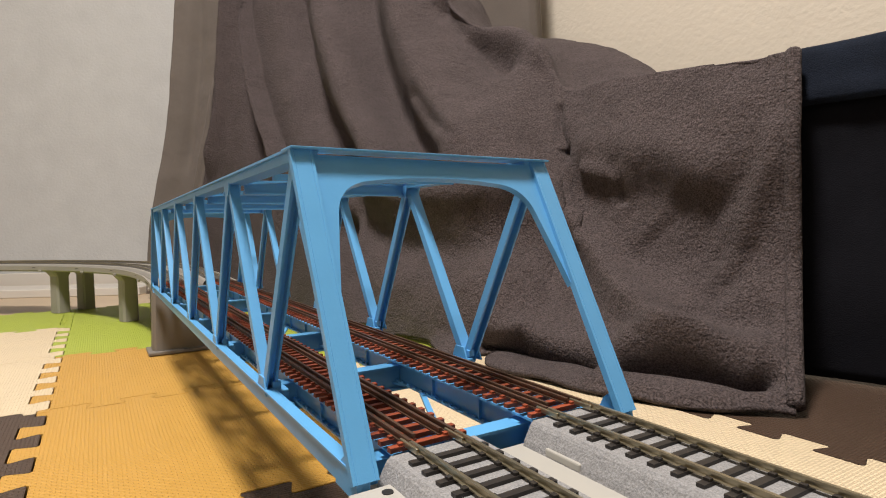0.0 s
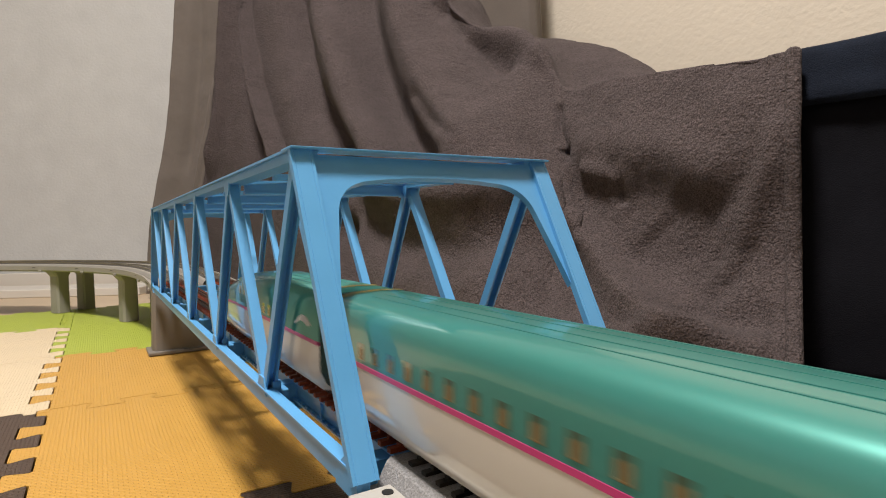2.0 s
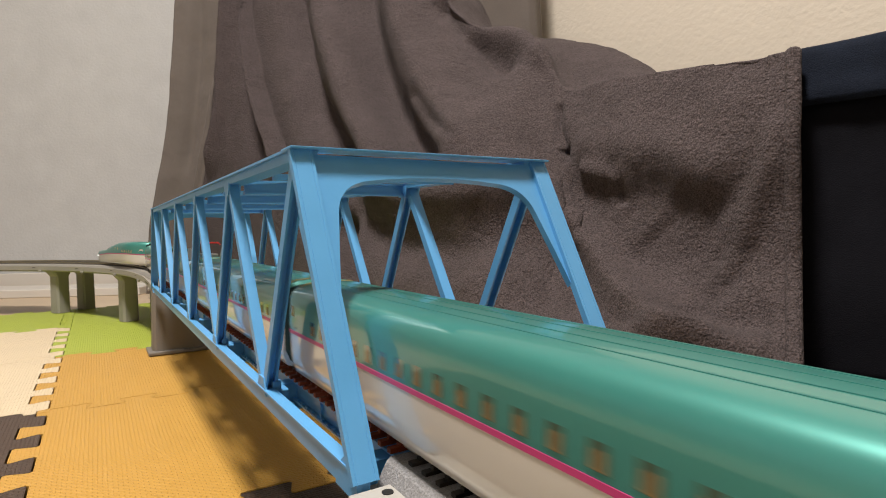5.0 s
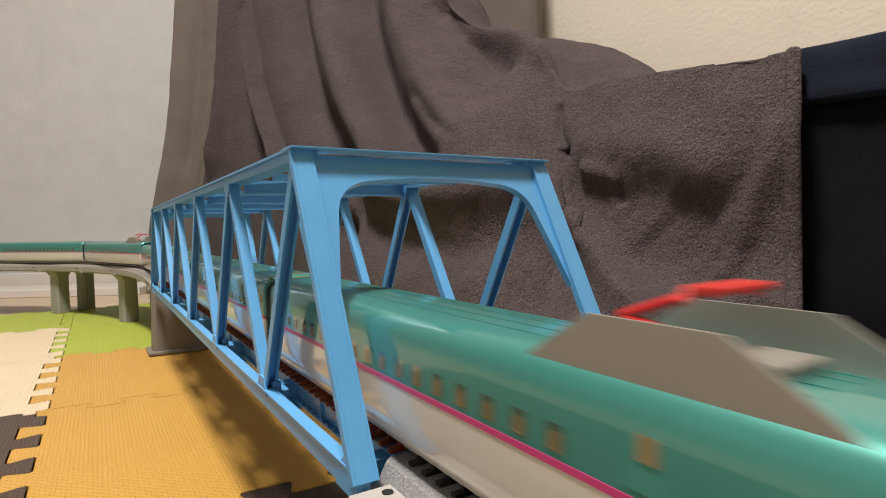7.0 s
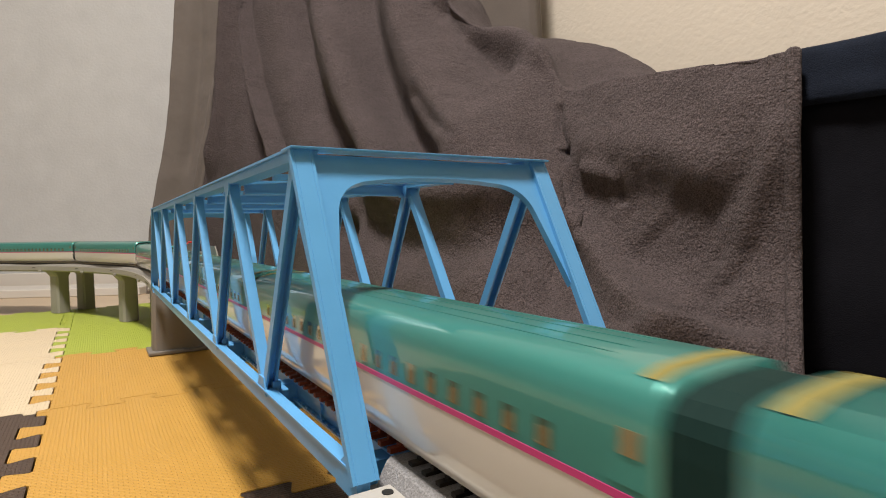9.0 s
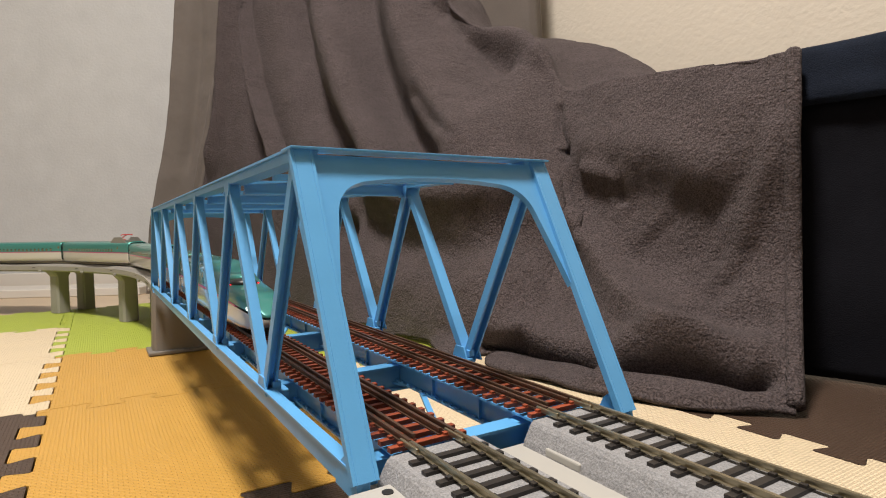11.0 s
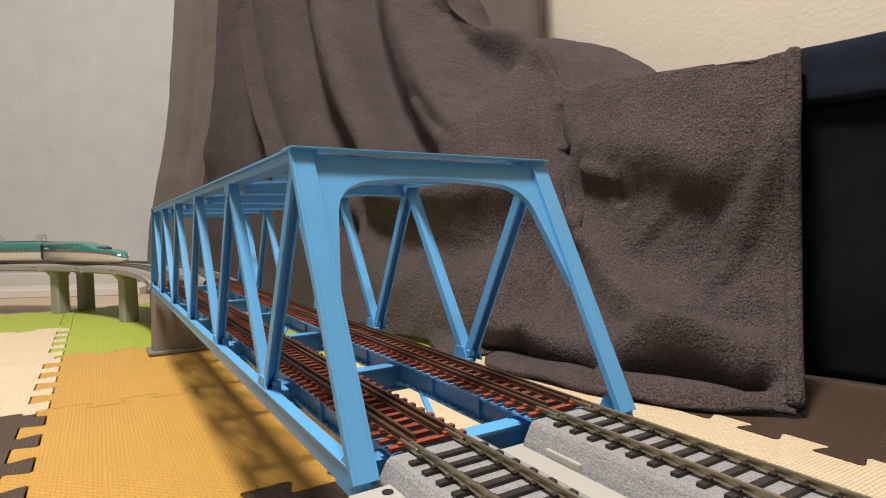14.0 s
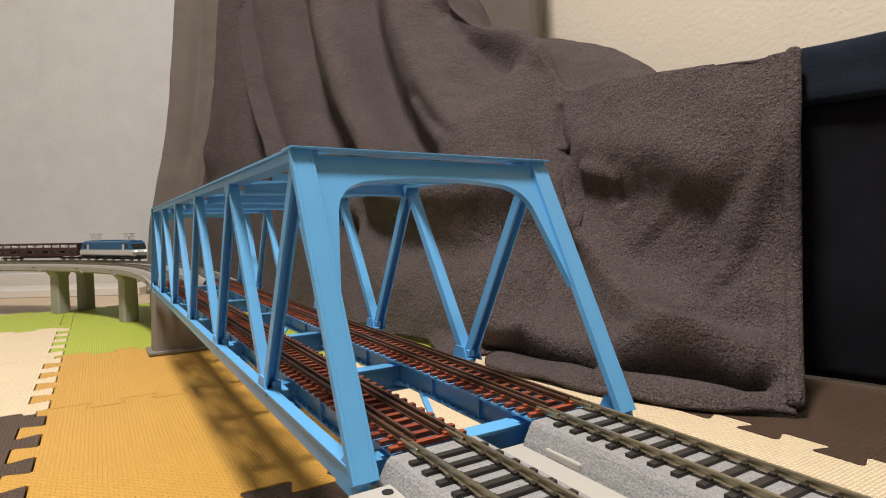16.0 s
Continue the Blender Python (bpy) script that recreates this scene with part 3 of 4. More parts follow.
# along the cloth, near end to far end: foot x y, top x y z, back x y z
CLOTH = ((0.396, 0.094, 0.522, 0.162, 0.356, 0.72, 0.24, 0.350),
         (0.342, 0.190, 0.512, 0.290, 0.367, 0.71, 0.40, 0.375),
         (0.312, 0.270, 0.514, 0.400, 0.378, 0.704, 0.516, 0.455),
         (0.300, 0.382, 0.516, 0.505, 0.388, 0.719, 0.600, 0.505),
         (0.298, 0.485, 0.524, 0.607, 0.496, 0.738, 0.726, 0.560),
         (0.272, 0.665, 0.492, 0.706, 0.545, 0.68, 0.86, 0.590),
         (0.258, 0.830, 0.471, 0.830, 0.680, 0.66, 0.96, 0.720),
         (0.240, 1.030, 0.415, 1.040, 0.930, 0.60, 1.16, 1.000),
         (0.205, 1.300, 0.330, 1.330, 1.050, 0.53, 1.45, 1.080),
         (0.085, 1.580, 0.225, 1.560, 1.080, 0.42, 1.68, 1.100),
         (-0.010, 1.620, 0.110, 1.660, 1.080, 0.30, 1.80, 1.100))

CREASES = []


def crease(before, after, rise, *line):
    """A ridge (rise above 0) or valley of the cloth along a line of (along, up) points, with its width on either side."""
    CREASES.append((before, after, rise, line))


# folds
crease(0.018, 0.018, 0.03, (0.883, 0.853), (0.88, 0.677), (0.87, 0.467), (0.88, 0.28))
crease(0.03, 0.03, -0.05, (0.862, 0.873), (0.85, 0.663), (0.83, 0.483), (0.808, 0.313), (0.79, 0.233))
crease(0.03, 0.007, 0.045, (0.872, 0.893), (0.832, 0.65), (0.805, 0.5), (0.755, 0.347), (0.718, 0.27))
crease(0.048, 0.044, -0.066, (0.8, 0.857), (0.763, 0.64), (0.72, 0.477), (0.648, 0.41), (0.575, 0.347))
crease(0.042, 0.042, 0.04, (0.75, 0.847), (0.698, 0.65), (0.648, 0.553), (0.58, 0.497), (0.522, 0.433))
crease(0.048, 0.044, -0.06, (0.7, 0.86), (0.652, 0.71), (0.6, 0.63), (0.51, 0.56), (0.448, 0.477))
crease(0.042, 0.042, 0.036, (0.65, 0.9), (0.608, 0.787), (0.525, 0.703), (0.422, 0.53))
crease(0.01, 0.01, -0.009, (0.558, 0.703), (0.498, 0.657), (0.442, 0.58))
crease(0.01, 0.01, 0.008, (0.568, 0.673), (0.51, 0.63), (0.46, 0.567))
crease(0.026, 0.032, -0.03, (0.585, 0.97), (0.515, 0.957), (0.465, 0.913), (0.4, 0.867))
crease(0.02, 0.02, 0.016, (0.592, 0.99), (0.512, 0.98), (0.41, 0.987), (0.36, 1.0), (0.208, 1.0))
crease(0.008, 0.008, -0.011, (0.302, 0.943), (0.298, 0.837), (0.275, 0.73))
crease(0.006, 0.006, -0.014, (0.288, 0.767), (0.278, 0.73), (0.272, 0.693))
crease(0.01, 0.014, 0.01, (0.248, 0.67), (0.205, 0.637), (0.182, 0.583))
crease(0.01, 0.01, -0.007, (0.205, 0.613), (0.18, 0.583), (0.178, 0.517))
crease(0.034, 0.03, 0.014, (0.275, 0.76), (0.173, 0.73), (0.108, 0.697), (0.042, 0.583))
crease(0.045, 0.045, -0.009, (0.173, 0.597), (0.108, 0.557), (0.052, 0.45))
crease(0.013, 0.016, 0.013, (0.005, 0.84), (0.015, 0.673), (0.03, 0.523), (0.05, 0.347), (0.078, 0.27))
crease(0.055, 0.055, -0.012, (0.138, 0.48), (0.082, 0.34), (0.04, 0.27))
crease(0.024, 0.026, 0.03, (0.328, 0.573), (0.238, 0.413), (0.162, 0.22), (0.1, 0.133), (0.04, 0.1))
crease(0.024, 0.03, 0.018, (0.64, 0.34), (0.48, 0.423), (0.415, 0.447), (0.335, 0.553), (0.29, 0.603), (0.242, 0.63))
crease(0.046, 0.046, -0.034, (0.648, 0.297), (0.528, 0.26), (0.432, 0.277), (0.35, 0.387), (0.285, 0.463))
crease(0.026, 0.026, -0.05, (0.645, 0.27), (0.602, 0.14), (0.538, 0.0))
crease(0.014, 0.014, 0.022, (0.388, 0.0), (0.302, 0.087), (0.23, 0.06), (0.152, 0.043))
crease(0.016, 0.016, -0.11, (0.392, 0.0), (0.298, 0.057), (0.228, 0.047), (0.173, 0.043))
crease(0.05, 0.015, 0.028, (0.45, 0.0), (0.38, 0.0), (0.295, 0.0), (0.248, 0.0), (0.178, 0.01), (0.088, 0.007), (0.0, 0.01))
crease(0.01, 0.01, -0.04, (0.185, 0.06), (0.112, 0.07), (0.065, 0.067), (0.035, 0.057), (0.002, 0.08))
crease(0.02, 0.02, 0.014, (0.182, 0.087), (0.105, 0.127), (0.045, 0.13), (0.0, 0.127))
crease(0.024, 0.024, -0.01, (0.103, 0.19), (0.05, 0.183), (0.01, 0.22))
crease(0.006, 0.006, 0.009, (0.88, 0.617), (0.88, 0.44), (0.88, 0.257))
crease(0.005, 0.005, -0.009, (0.885, 0.59), (0.888, 0.413), (0.888, 0.257))
crease(0.007, 0.007, 0.011, (0.893, 0.577), (0.9, 0.383), (0.905, 0.25))
crease(0.02, 0.02, -0.014, (0.945, 0.84), (0.94, 0.597), (0.928, 0.28))

def cloth_base(u, v):
    """The cloth without its folds; v beyond 1 runs back over the top."""
    k = smooth_curve(CLOTH, u)
    if v <= 1:
        near = max(0.0, min(1.0, (0.36 - u) / 0.12))
        mid = max(0.0, min(1.0, (u - 0.36) / 0.12)) * max(0.0, min(1.0, (0.88 - u) / 0.10))
        flap = max(0.0, min(1.0, (u - 0.86) / 0.10))
        w = (1 - near) * v ** (0.85 + 0.35 * mid) + near * smooth_curve(((0.0,), (0.42,), (0.70,), (0.79,), (0.80,), (0.86,), (1.0,)), v)[0]
        bend = max(0.0, min(1.0, (u - 0.28) / 0.14)) * max(0.0, min(1.0, (0.82 - u) / 0.22))
        w += bend * (smooth_curve(((0.0,), (0.08,), (0.16,), (0.28,), (0.52,), (0.79,), (1.0,)), v)[0] - w)
        w += flap * (smooth_curve(((0.0,), (0.10,), (0.40,), (0.66,), (0.80,), (0.90,), (1.0,)), v)[0] - w)
        return np.array((k[0] + (k[2] - k[0]) * w, k[1] + (k[3] - k[1]) * w, k[4] * v))
    w = (v - 1) / 0.35
    low = max(0.0, min(1.0, (0.36 - u) / 0.08))
    dip = 0.012 * math.sin(math.pi * min(1, w / 0.45)) * low
    return np.array((k[2] + (k[5] - k[2]) * w, k[3] + (k[6] - k[3]) * w, k[4] + (k[7] - k[4]) * (w * w * (3 - 2 * w)) - dip))


def blanket():
    nu, nv = 420, 260
    us, vs = np.linspace(0, 1, nu + 1), np.linspace(0, 1.35, nv + 1)
    base = np.array([[cloth_base(u, v) for v in vs] for u in us])
    du = np.gradient(base, axis=0)
    dv = np.gradient(base, axis=1)
    nrm = np.cross(dv, du)
    nrm /= np.linalg.norm(nrm, axis=2, keepdims=True) + 1e-9
    away = np.zeros(base.shape[:2])
    uu, vv = np.meshgrid(us, vs, indexing="ij")
    for before, after, rise, line in CREASES:
        pts = [cloth_base(*p) for p in line]
        steps = [np.linalg.norm(b - a) for a, b in zip(pts, pts[1:])]
        whole, gone = sum(steps), 0.0
        best = np.full(base.shape[:2], 9.0)
        side, along = np.zeros_like(best), np.zeros_like(best)
        for a, b, ca, cb, n in zip(pts, pts[1:], line, line[1:], steps):
            ab = b - a
            t = np.clip(((base - a) @ ab) / (ab @ ab), 0, 1)
            d = np.linalg.norm(base - a - t[..., None] * ab, axis=2)
            closer = d < best
            best = np.where(closer, d, best)
            side = np.where(closer, (cb[0] - ca[0]) * (vv - ca[1]) - (cb[1] - ca[1]) * (uu - ca[0]), side)
            along = np.where(closer, (gone + t * n) / whole, along)
            gone += n
        fade = np.clip(np.minimum(along, 1 - along) / 0.16, 0, 1)
        away += rise * fade * fade * (3 - 2 * fade) * np.exp(-(best / np.where(side > 0, before, after)) ** 2)
    for i in range(nu + 1):
        for j in range(nv + 1):
            p = Vector(base[i, j])
            away[i, j] += 0.007 * noise.noise(p * 6.0) + 0.003 * noise.noise(p * 17.0) + 0.0010 * noise.noise(p * 60.0)
    away *= np.clip(0.4 + 0.6 * us / 0.03, 0, 1)[:, None]
    nrm[..., 2] *= np.clip(vs / 0.05, 0, 1)[None, :]
    pos = base + nrm * away[..., None]
    pos[..., 2] = np.maximum(pos[..., 2], 0.004 + 0.002 * np.sin(us * 60)[:, None])
    th = thing("blanket", "brown grey fleece blanket draped over furniture", "blanket")
    turn = int(nu * 0.895)
    for nm, grid, mat, label in (("cloth", pos[:turn + 1], M_FLEECE, ""), ("turned_flap", pos[turn:], M_LINING, "smoother paler flap of the blanket")):
        ob = part(nm, strip(bmesh.new(), grid.tolist()), mat, th, label, smooth=True)
        sol = ob.modifiers.new("thickness", "SOLIDIFY")
        sol.thickness, sol.offset = 0.005, 0
    # second layer, hung over the tall furniture behind the folded top edge
    rows = []
    for i in range(41):
        e = i / 40
        x, y = 0.845 - 0.40 * e, 0.985 + 0.30 * e
        rows.append([(x + 0.03 * (1 - h) + 0.010 * noise.noise(Vector((e * 4, h * 3, 0))), y - 0.02 * (1 - h), 0.5 + 0.62 * h) if i else
                     (x + 0.035 * (1 - h) + 0.05, y + 0.03, 0.5 + 0.62 * h) for h in [j / 30 for j in range(31)]])
    ob = part("back_layer", strip(bmesh.new(), rows), M_LINING, th, "smoother paler layer behind the fold", smooth=True)
    sol = ob.modifiers.new("thickness", "SOLIDIFY")
    sol.thickness, sol.offset = 0.005, 0
    # turned hem along the near edge
    stop = int(nv * 1.02 / 1.35)
    part("hem", tube(bmesh.new(), [tuple(pos[0, j]) for j in range(4, stop, 3)], 0.0080, 12), M_FLEECE, th, smooth=True)


blanket()


def navy_box():
    th = thing("covered_box", "low box covered with navy denim cloth on the mats", "covered box")

    def face(t, z, outset):
        return Vector((0.700 - 0.1544 * t - outset, -0.40 + 0.5625 * t, z))

    def sheet(name, mat, profile, rough):
        rows = []
        for k in range(121):
            t = k / 120 * 1.02
            row = []
            for z, o in profile:
                w = noise.noise(Vector((t * 5, z * 4, o))) * rough + 0.4 * rough * noise.noise(Vector((t * 21, z * 17, 2)))
                row.append(face(t, z, o + w))
            rows.append(row)
        ob = part(name, strip(bmesh.new(), rows), mat, th, smooth=True)
        sol = ob.modifiers.new("thickness", "SOLIDIFY")
        sol.thickness, sol.offset = 0.002, 0
    sheet("front_cloth", M_NAVY, [(0.002 + 0.0115 * i, 0.004 * math.sin(i * 0.25)) for i in range(27)], 0.006)
    sheet("folded_edge", M_NAVYTOP, [(0.298, 0.011), (0.306, 0.014), (0.318, 0.011), (0.335, 0.009), (0.352, 0.008), (0.360, 0.004), (0.364, -0.006), (0.364, -0.05), (0.362, -0.30)], 0.005)
    part("box", bar(bmesh.new(), face(0, -0.0005, -0.16), face(0.99, -0.0005, -0.16), (-0.965, -0.263, 0), -0.13, 0.13, 0, 0.35), M_NAVY, th)


navy_box()


# ---- trains ----
# half section of the body: across, above the rail
UPPER = ((0.0193, 0.0240), (0.0193, 0.0290), (0.0192, 0.0345), (0.0189, 0.0386), (0.0178, 0.0414), (0.0154, 0.0436), (0.0100, 0.0449), (0.0, 0.0454))
LOWER = ((0.0193, 0.0226), (0.0192, 0.0130), (0.0186, 0.0080), (0.0172, 0.0040), (0.0150, 0.0032), (0.0, 0.0032))
NOSE = 0.172
CAR = 0.288
BODY = 0.1371          # half length
TIP = BODY + 0.0115    # tip of the nose


def nose_shape(d):
    """Scale across, roof height and waist height d metres behind the tip."""
    f = min(1, d / NOSE)
    across = smooth_curve(((0.28,), (0.70,), (0.84,), (0.92,), (0.965,), (0.99,), (1.0,)), f)[0]
    roof = smooth_curve(((0.0170,), (0.0265,), (0.0290,), (0.0315,), (0.0380,), (0.0440,), (0.0454,)), f)[0]
    waist = smooth_curve(((0.0120,), (0.0175,), (0.0200,), (0.0217,), (0.0228,), (0.0232,), (0.0233,)), f)[0]
    # the tip itself is rounded
    r = math.sqrt(1 - (1 - min(1, d / 0.016)) ** 2)
    return across * (0.15 + 0.85 * r), 0.0128 + (roof - 0.0128) * r, 0.0118 + (waist - 0.0118) * r


def body_rows(half, d, which):
    a, roof, waist = nose_shape(d)
    pts = []
    for x, z in half:
        if which == "upper":
            k = (z - 0.0240) / (0.0454 - 0.0240)
            zz = waist + 0.0007 + (roof - waist - 0.0007) * k
        else:
            k = (z - 0.0032) / (0.0226 - 0.0032)
            low = 0.0032 + 0.006 * max(0.0, 1 - d / 0.016) ** 2
            zz = low + (waist - 0.0007 - low) * k
        pts.append((x * a, zz))
    return pts


def car_body(kind, th, nose):
    rows = []
    if nose:
        ds = [NOSE * (i / 30) ** 1.5 for i in range(31)]
        ys = [TIP - d for d in ds] + [-BODY]
        ds.append(NOSE)
    else:
        ys, ds = [BODY, BODY - 0.002, 0, -BODY + 0.002, -BODY], [NOSE] * 5
    for which, half, mat, nm in (("upper", UPPER, M_TGREEN, "upper_body"), ("lower", LOWER, M_TWHITE, "lower_body")):
        rows = []
        for y, d in zip(ys, ds):
            sec = body_rows(half, d, which)
            left = [(-x, y, z) for x, z in sec]
            right = [(x, y, z) for x, z in reversed(sec)][1:]
            rows.append(left + right)
        part(nm, strip(bmesh.new(), rows, cap=True), mat, th, smooth=False).data.shade_smooth()
    # stripe
    for s in (-1, 1):
        rows = []
        for y, d in zip(ys, ds):
            if nose and d < 0.03:
                continue
            a, roof, waist = nose_shape(d)
            x = 0.0193 * a
            rows.append([(s * (x - 0.002), y, waist - 0.0008), (s * (x + 0.0002), y, waist - 0.0008), (s * (x + 0.0002), y, waist + 0.0008), (s * (x - 0.002), y, waist + 0.0008)])
        part("stripe", strip(bmesh.new(), rows, cap=True), M_PINK, th)


WINDOW = {}


def shared(name, key, make, mat, parent, at, label=""):
    """A part on a mesh that alike parts share."""
    if key not in WINDOW:
        ob = part(name, make(), mat, parent, label)
        WINDOW[key] = ob.data
    else:
        ob = new(name, WINDOW[key])
        ob.parent = parent
        if label:
            tagged(ob, label)
    ob.matrix_basis = at
    return ob


def side_fittings(th, nose, panto):
    """Windows, crew doors and vents along both sides."""
    first, last = (-0.0282, -0.080) if nose else (0.1050, -0.0810) if panto else (0.1050, -0.1110)
    ys = []
    y = first
    while y > last:
        ys.append(y)
        y -= 0.0113
    doors = (0.0086, -0.0052) if nose else (0.1325, -0.0979) if panto else (0.1325, -0.1315)
    vents = (-0.0817,) if nose else (0.1185, -0.0807) if panto else (0.1185, -0.1130)
    for s in (-1, 1):
        # in the end cars seats and door windows glow in place of inside lamps
        for y in ys:
            p = shared("window", "window", lambda: boxed(-0.0004, 0.0004, -0.0023, 0.0023, -0.0028, 0.0028), M_GLASS, th, pose(s * 0.0190, y, 0.0284, 0, -s * 2))
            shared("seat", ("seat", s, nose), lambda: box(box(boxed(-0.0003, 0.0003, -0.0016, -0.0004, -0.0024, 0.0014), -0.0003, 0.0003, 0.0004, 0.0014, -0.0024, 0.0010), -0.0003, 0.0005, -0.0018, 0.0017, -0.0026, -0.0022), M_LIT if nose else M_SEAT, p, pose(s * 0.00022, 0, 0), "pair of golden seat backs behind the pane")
        for y in doors:
            z, lean = (0.0330, 4.5) if nose else (0.0325, 3.2)
            d = shared("door", ("door", nose), lambda: boxed(-0.0003, 0.0003, -0.0048, 0.0048, -0.0070, 0.0052), M_TGREEN, th, pose(s * (0.01860 if nose else 0.01885), y, z, 0, -s * lean))
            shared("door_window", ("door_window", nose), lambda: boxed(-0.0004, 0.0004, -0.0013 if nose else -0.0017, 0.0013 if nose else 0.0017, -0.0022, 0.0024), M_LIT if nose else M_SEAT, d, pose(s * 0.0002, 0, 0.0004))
        for y in vents:
            shared("vent", "vent", lambda: boxed(-0.0003, 0.0003, -0.0032, 0.0032, -0.0010, 0.0010), M_GAP, th, pose(s * 0.0185, y, 0.0373, 0, -s * 9))


def bogie(th, y):
    b = part("bogie", boxed(-0.0125, 0.0125, y - 0.022, y + 0.022, 0.0045, 0.0075, bev=0.0008), M_DARK, th)
    for dy in (-0.0144, 0.0144):
        bm = bmesh.new()
        for s in (-1, 1):
            bmesh.ops.create_cone(bm, cap_ends=True, segments=20, radius1=0.0049, radius2=0.0049, depth=0.0022,
                                  matrix=pose(s * 0.0090, y + dy, 0.0049, 0, 90, 0))
        tube(bm, [(-0.009, y + dy, 0.0049), (0.009, y + dy, 0.0049)], 0.0012)
        part("wheelset", bm, M_RAIL, b)


def pantograph(th, y, colour, z, up=0.0138):
    pg = part("pantograph", boxed(-0.006, 0.006, y - 0.010, y + 0.010, z, z + 0.003, bev=0.0006), M_DARK, th)
    part("lower_arm", tube(bmesh.new(), [(0, y - 0.006, z + 0.003), (0, y + 0.012, z + 0.006)], 0.0011), colour, pg)
    part("upper_arm", tube(bmesh.new(), [(0, y + 0.012, z + 0.006), (0, y - 0.010, z + up)], 0.0010), colour, pg)
    bm = tube(bmesh.new(), [(-0.011, y - 0.010, z + up - 0.002), (-0.009, y - 0.010, z + up), (0.009, y - 0.010, z + up), (0.011, y - 0.010, z + up - 0.002)], 0.0009)
    tube(bm, [(-0.009, y - 0.014, z + up), (0.009, y - 0.014, z + up)], 0.0009)
    part("pan_head", bm, colour, pg)


def train_car(nose=0, panto=False):
    """One car, its front towards +y; nose 1: leading, -1: trailing, 0: middle."""
    label = "green and white model train car with magenta stripe"
    if nose:
        label = "long-nosed green and white model train end car"
    if panto:
        label = "green and white model train car with red pantograph"
    th = thing("train_car", label, "model train", "cars of the green train")
    car_body("e", th, bool(nose))
    side_fittings(th, bool(nose), panto)
    for y in (-0.1005, 0.1005 if not nose else 0.085):
        bogie(th, y)
    for end in (-1,) if nose else (-1, 1):
        half = [(x * 0.945, 0.006 + (z - 0.006) * 0.955) for x, z in ((0.0165, 0.006), (0.0193, 0.012)) + UPPER]
        ring = [(x, z) for x, z in half] + [(-x, z) for x, z in reversed(half[:-1])]
        part("gangway", prism(bmesh.new(), ring, 1, end * BODY, end * (BODY + 0.0068)), M_GAP, th, "dark green rubber gangway")
        part("coupler", boxed(-0.0025, 0.0025, *sorted((end * (BODY - 0.004), end * (BODY + 0.0068))), 0.0040, 0.0070), M_DARK, th)
    # roof marks at the ends
    for y in (-BODY + 0.0042,) + (() if nose else (BODY - 0.0042,)):
        rows = [[(s_ * x, y + dy, z + 0.0003) for s_, (x, z) in [(-1, UPPER[k]) for k in (5, 6, 7)] + [(1, UPPER[k]) for k in (6, 5)]] for dy in (-0.0022, 0.0022)]
        part("roof_band", strip(bmesh.new(), rows), M_YELLOW, th, "yellow roof band")
    for x in (-0.0085, -0.0030, 0.0030, 0.0085):
        part("roof_rib", boxed(x - 0.0003, x + 0.0003, -0.118, 0.118 if not nose else -0.04, 0.0440, 0.0451 if abs(x) > 0.005 else 0.0454), M_TGREEN, th)
    if nose:
        # pale swoosh emblem near the rear of the sides
        for s in (-1, 1):
            out = [(-0.0115 + 0.023 * k / 12, 0.0300 + 0.0040 * math.sin(math.pi * k / 12) - 0.0018 * k / 12) for k in range(13)]
            back = [(-0.0060 + 0.0165 * k / 12, 0.0288 + 0.0020 * math.sin(math.pi * k / 12) - 0.0010 * k / 12) for k in range(12, -1, -1)]
            bm = bmesh.new()
            vs = [bm.verts.new((s * (0.01955 - 0.0003 * (z - 0.028) / 0.0055), -0.119 + y, z)) for y, z in out + back]
            bm.faces.new(vs)
            bmesh.ops.triangulate(bm, faces=bm.faces)
            part("emblem", bm, M_LGREY, th, "pale grey swoosh emblem")
        # cockpit window, headlights
        def bubble(name, d, lift, size, mat):
            bm = bmesh.new()
            bmesh.ops.create_uvsphere(bm, u_segments=24, v_segments=14, radius=1,
                                      matrix=pose(0, TIP - d, nose_shape(d)[1] + lift, 4) @ Matrix.Diagonal((*size, 1)))
            part(name, bm, mat, th, smooth=True)
        bubble("cockpit_window", 0.074, -0.0006, (0.0108, 0.0130, 0.0048), M_DARK)
        bubble("cockpit_fairing", 0.098, -0.0018, (0.0105, 0.0300, 0.0050), M_TGREEN)
        for s in (-1, 1):
            d = 0.013
            a, roof, waist = nose_shape(d)
            bm = bmesh.new()
            bmesh.ops.create_uvsphere(bm, u_segments=12, v_segments=8, radius=1, matrix=pose(s * 0.0193 * a * 0.95, TIP - d, waist + 0.0030, 0, 0, s * 25) @ Matrix.Diagonal((0.0016, 0.0042, 0.0018, 1)))
            part("headlight", bm, M_LAMPW, th, "white headlight")
            bm = boxed(-0.0012, 0.0012, -0.0014, 0.0014, -0.0009, 0.0009)
            if nose < 0:
                ob = part("tail_light", bm, M_LAMPR, th, "red tail light")
                ob.matrix_basis = pose(s * 0.0098, TIP - 0.0700, nose_shape(0.070)[1] - 0.0006)
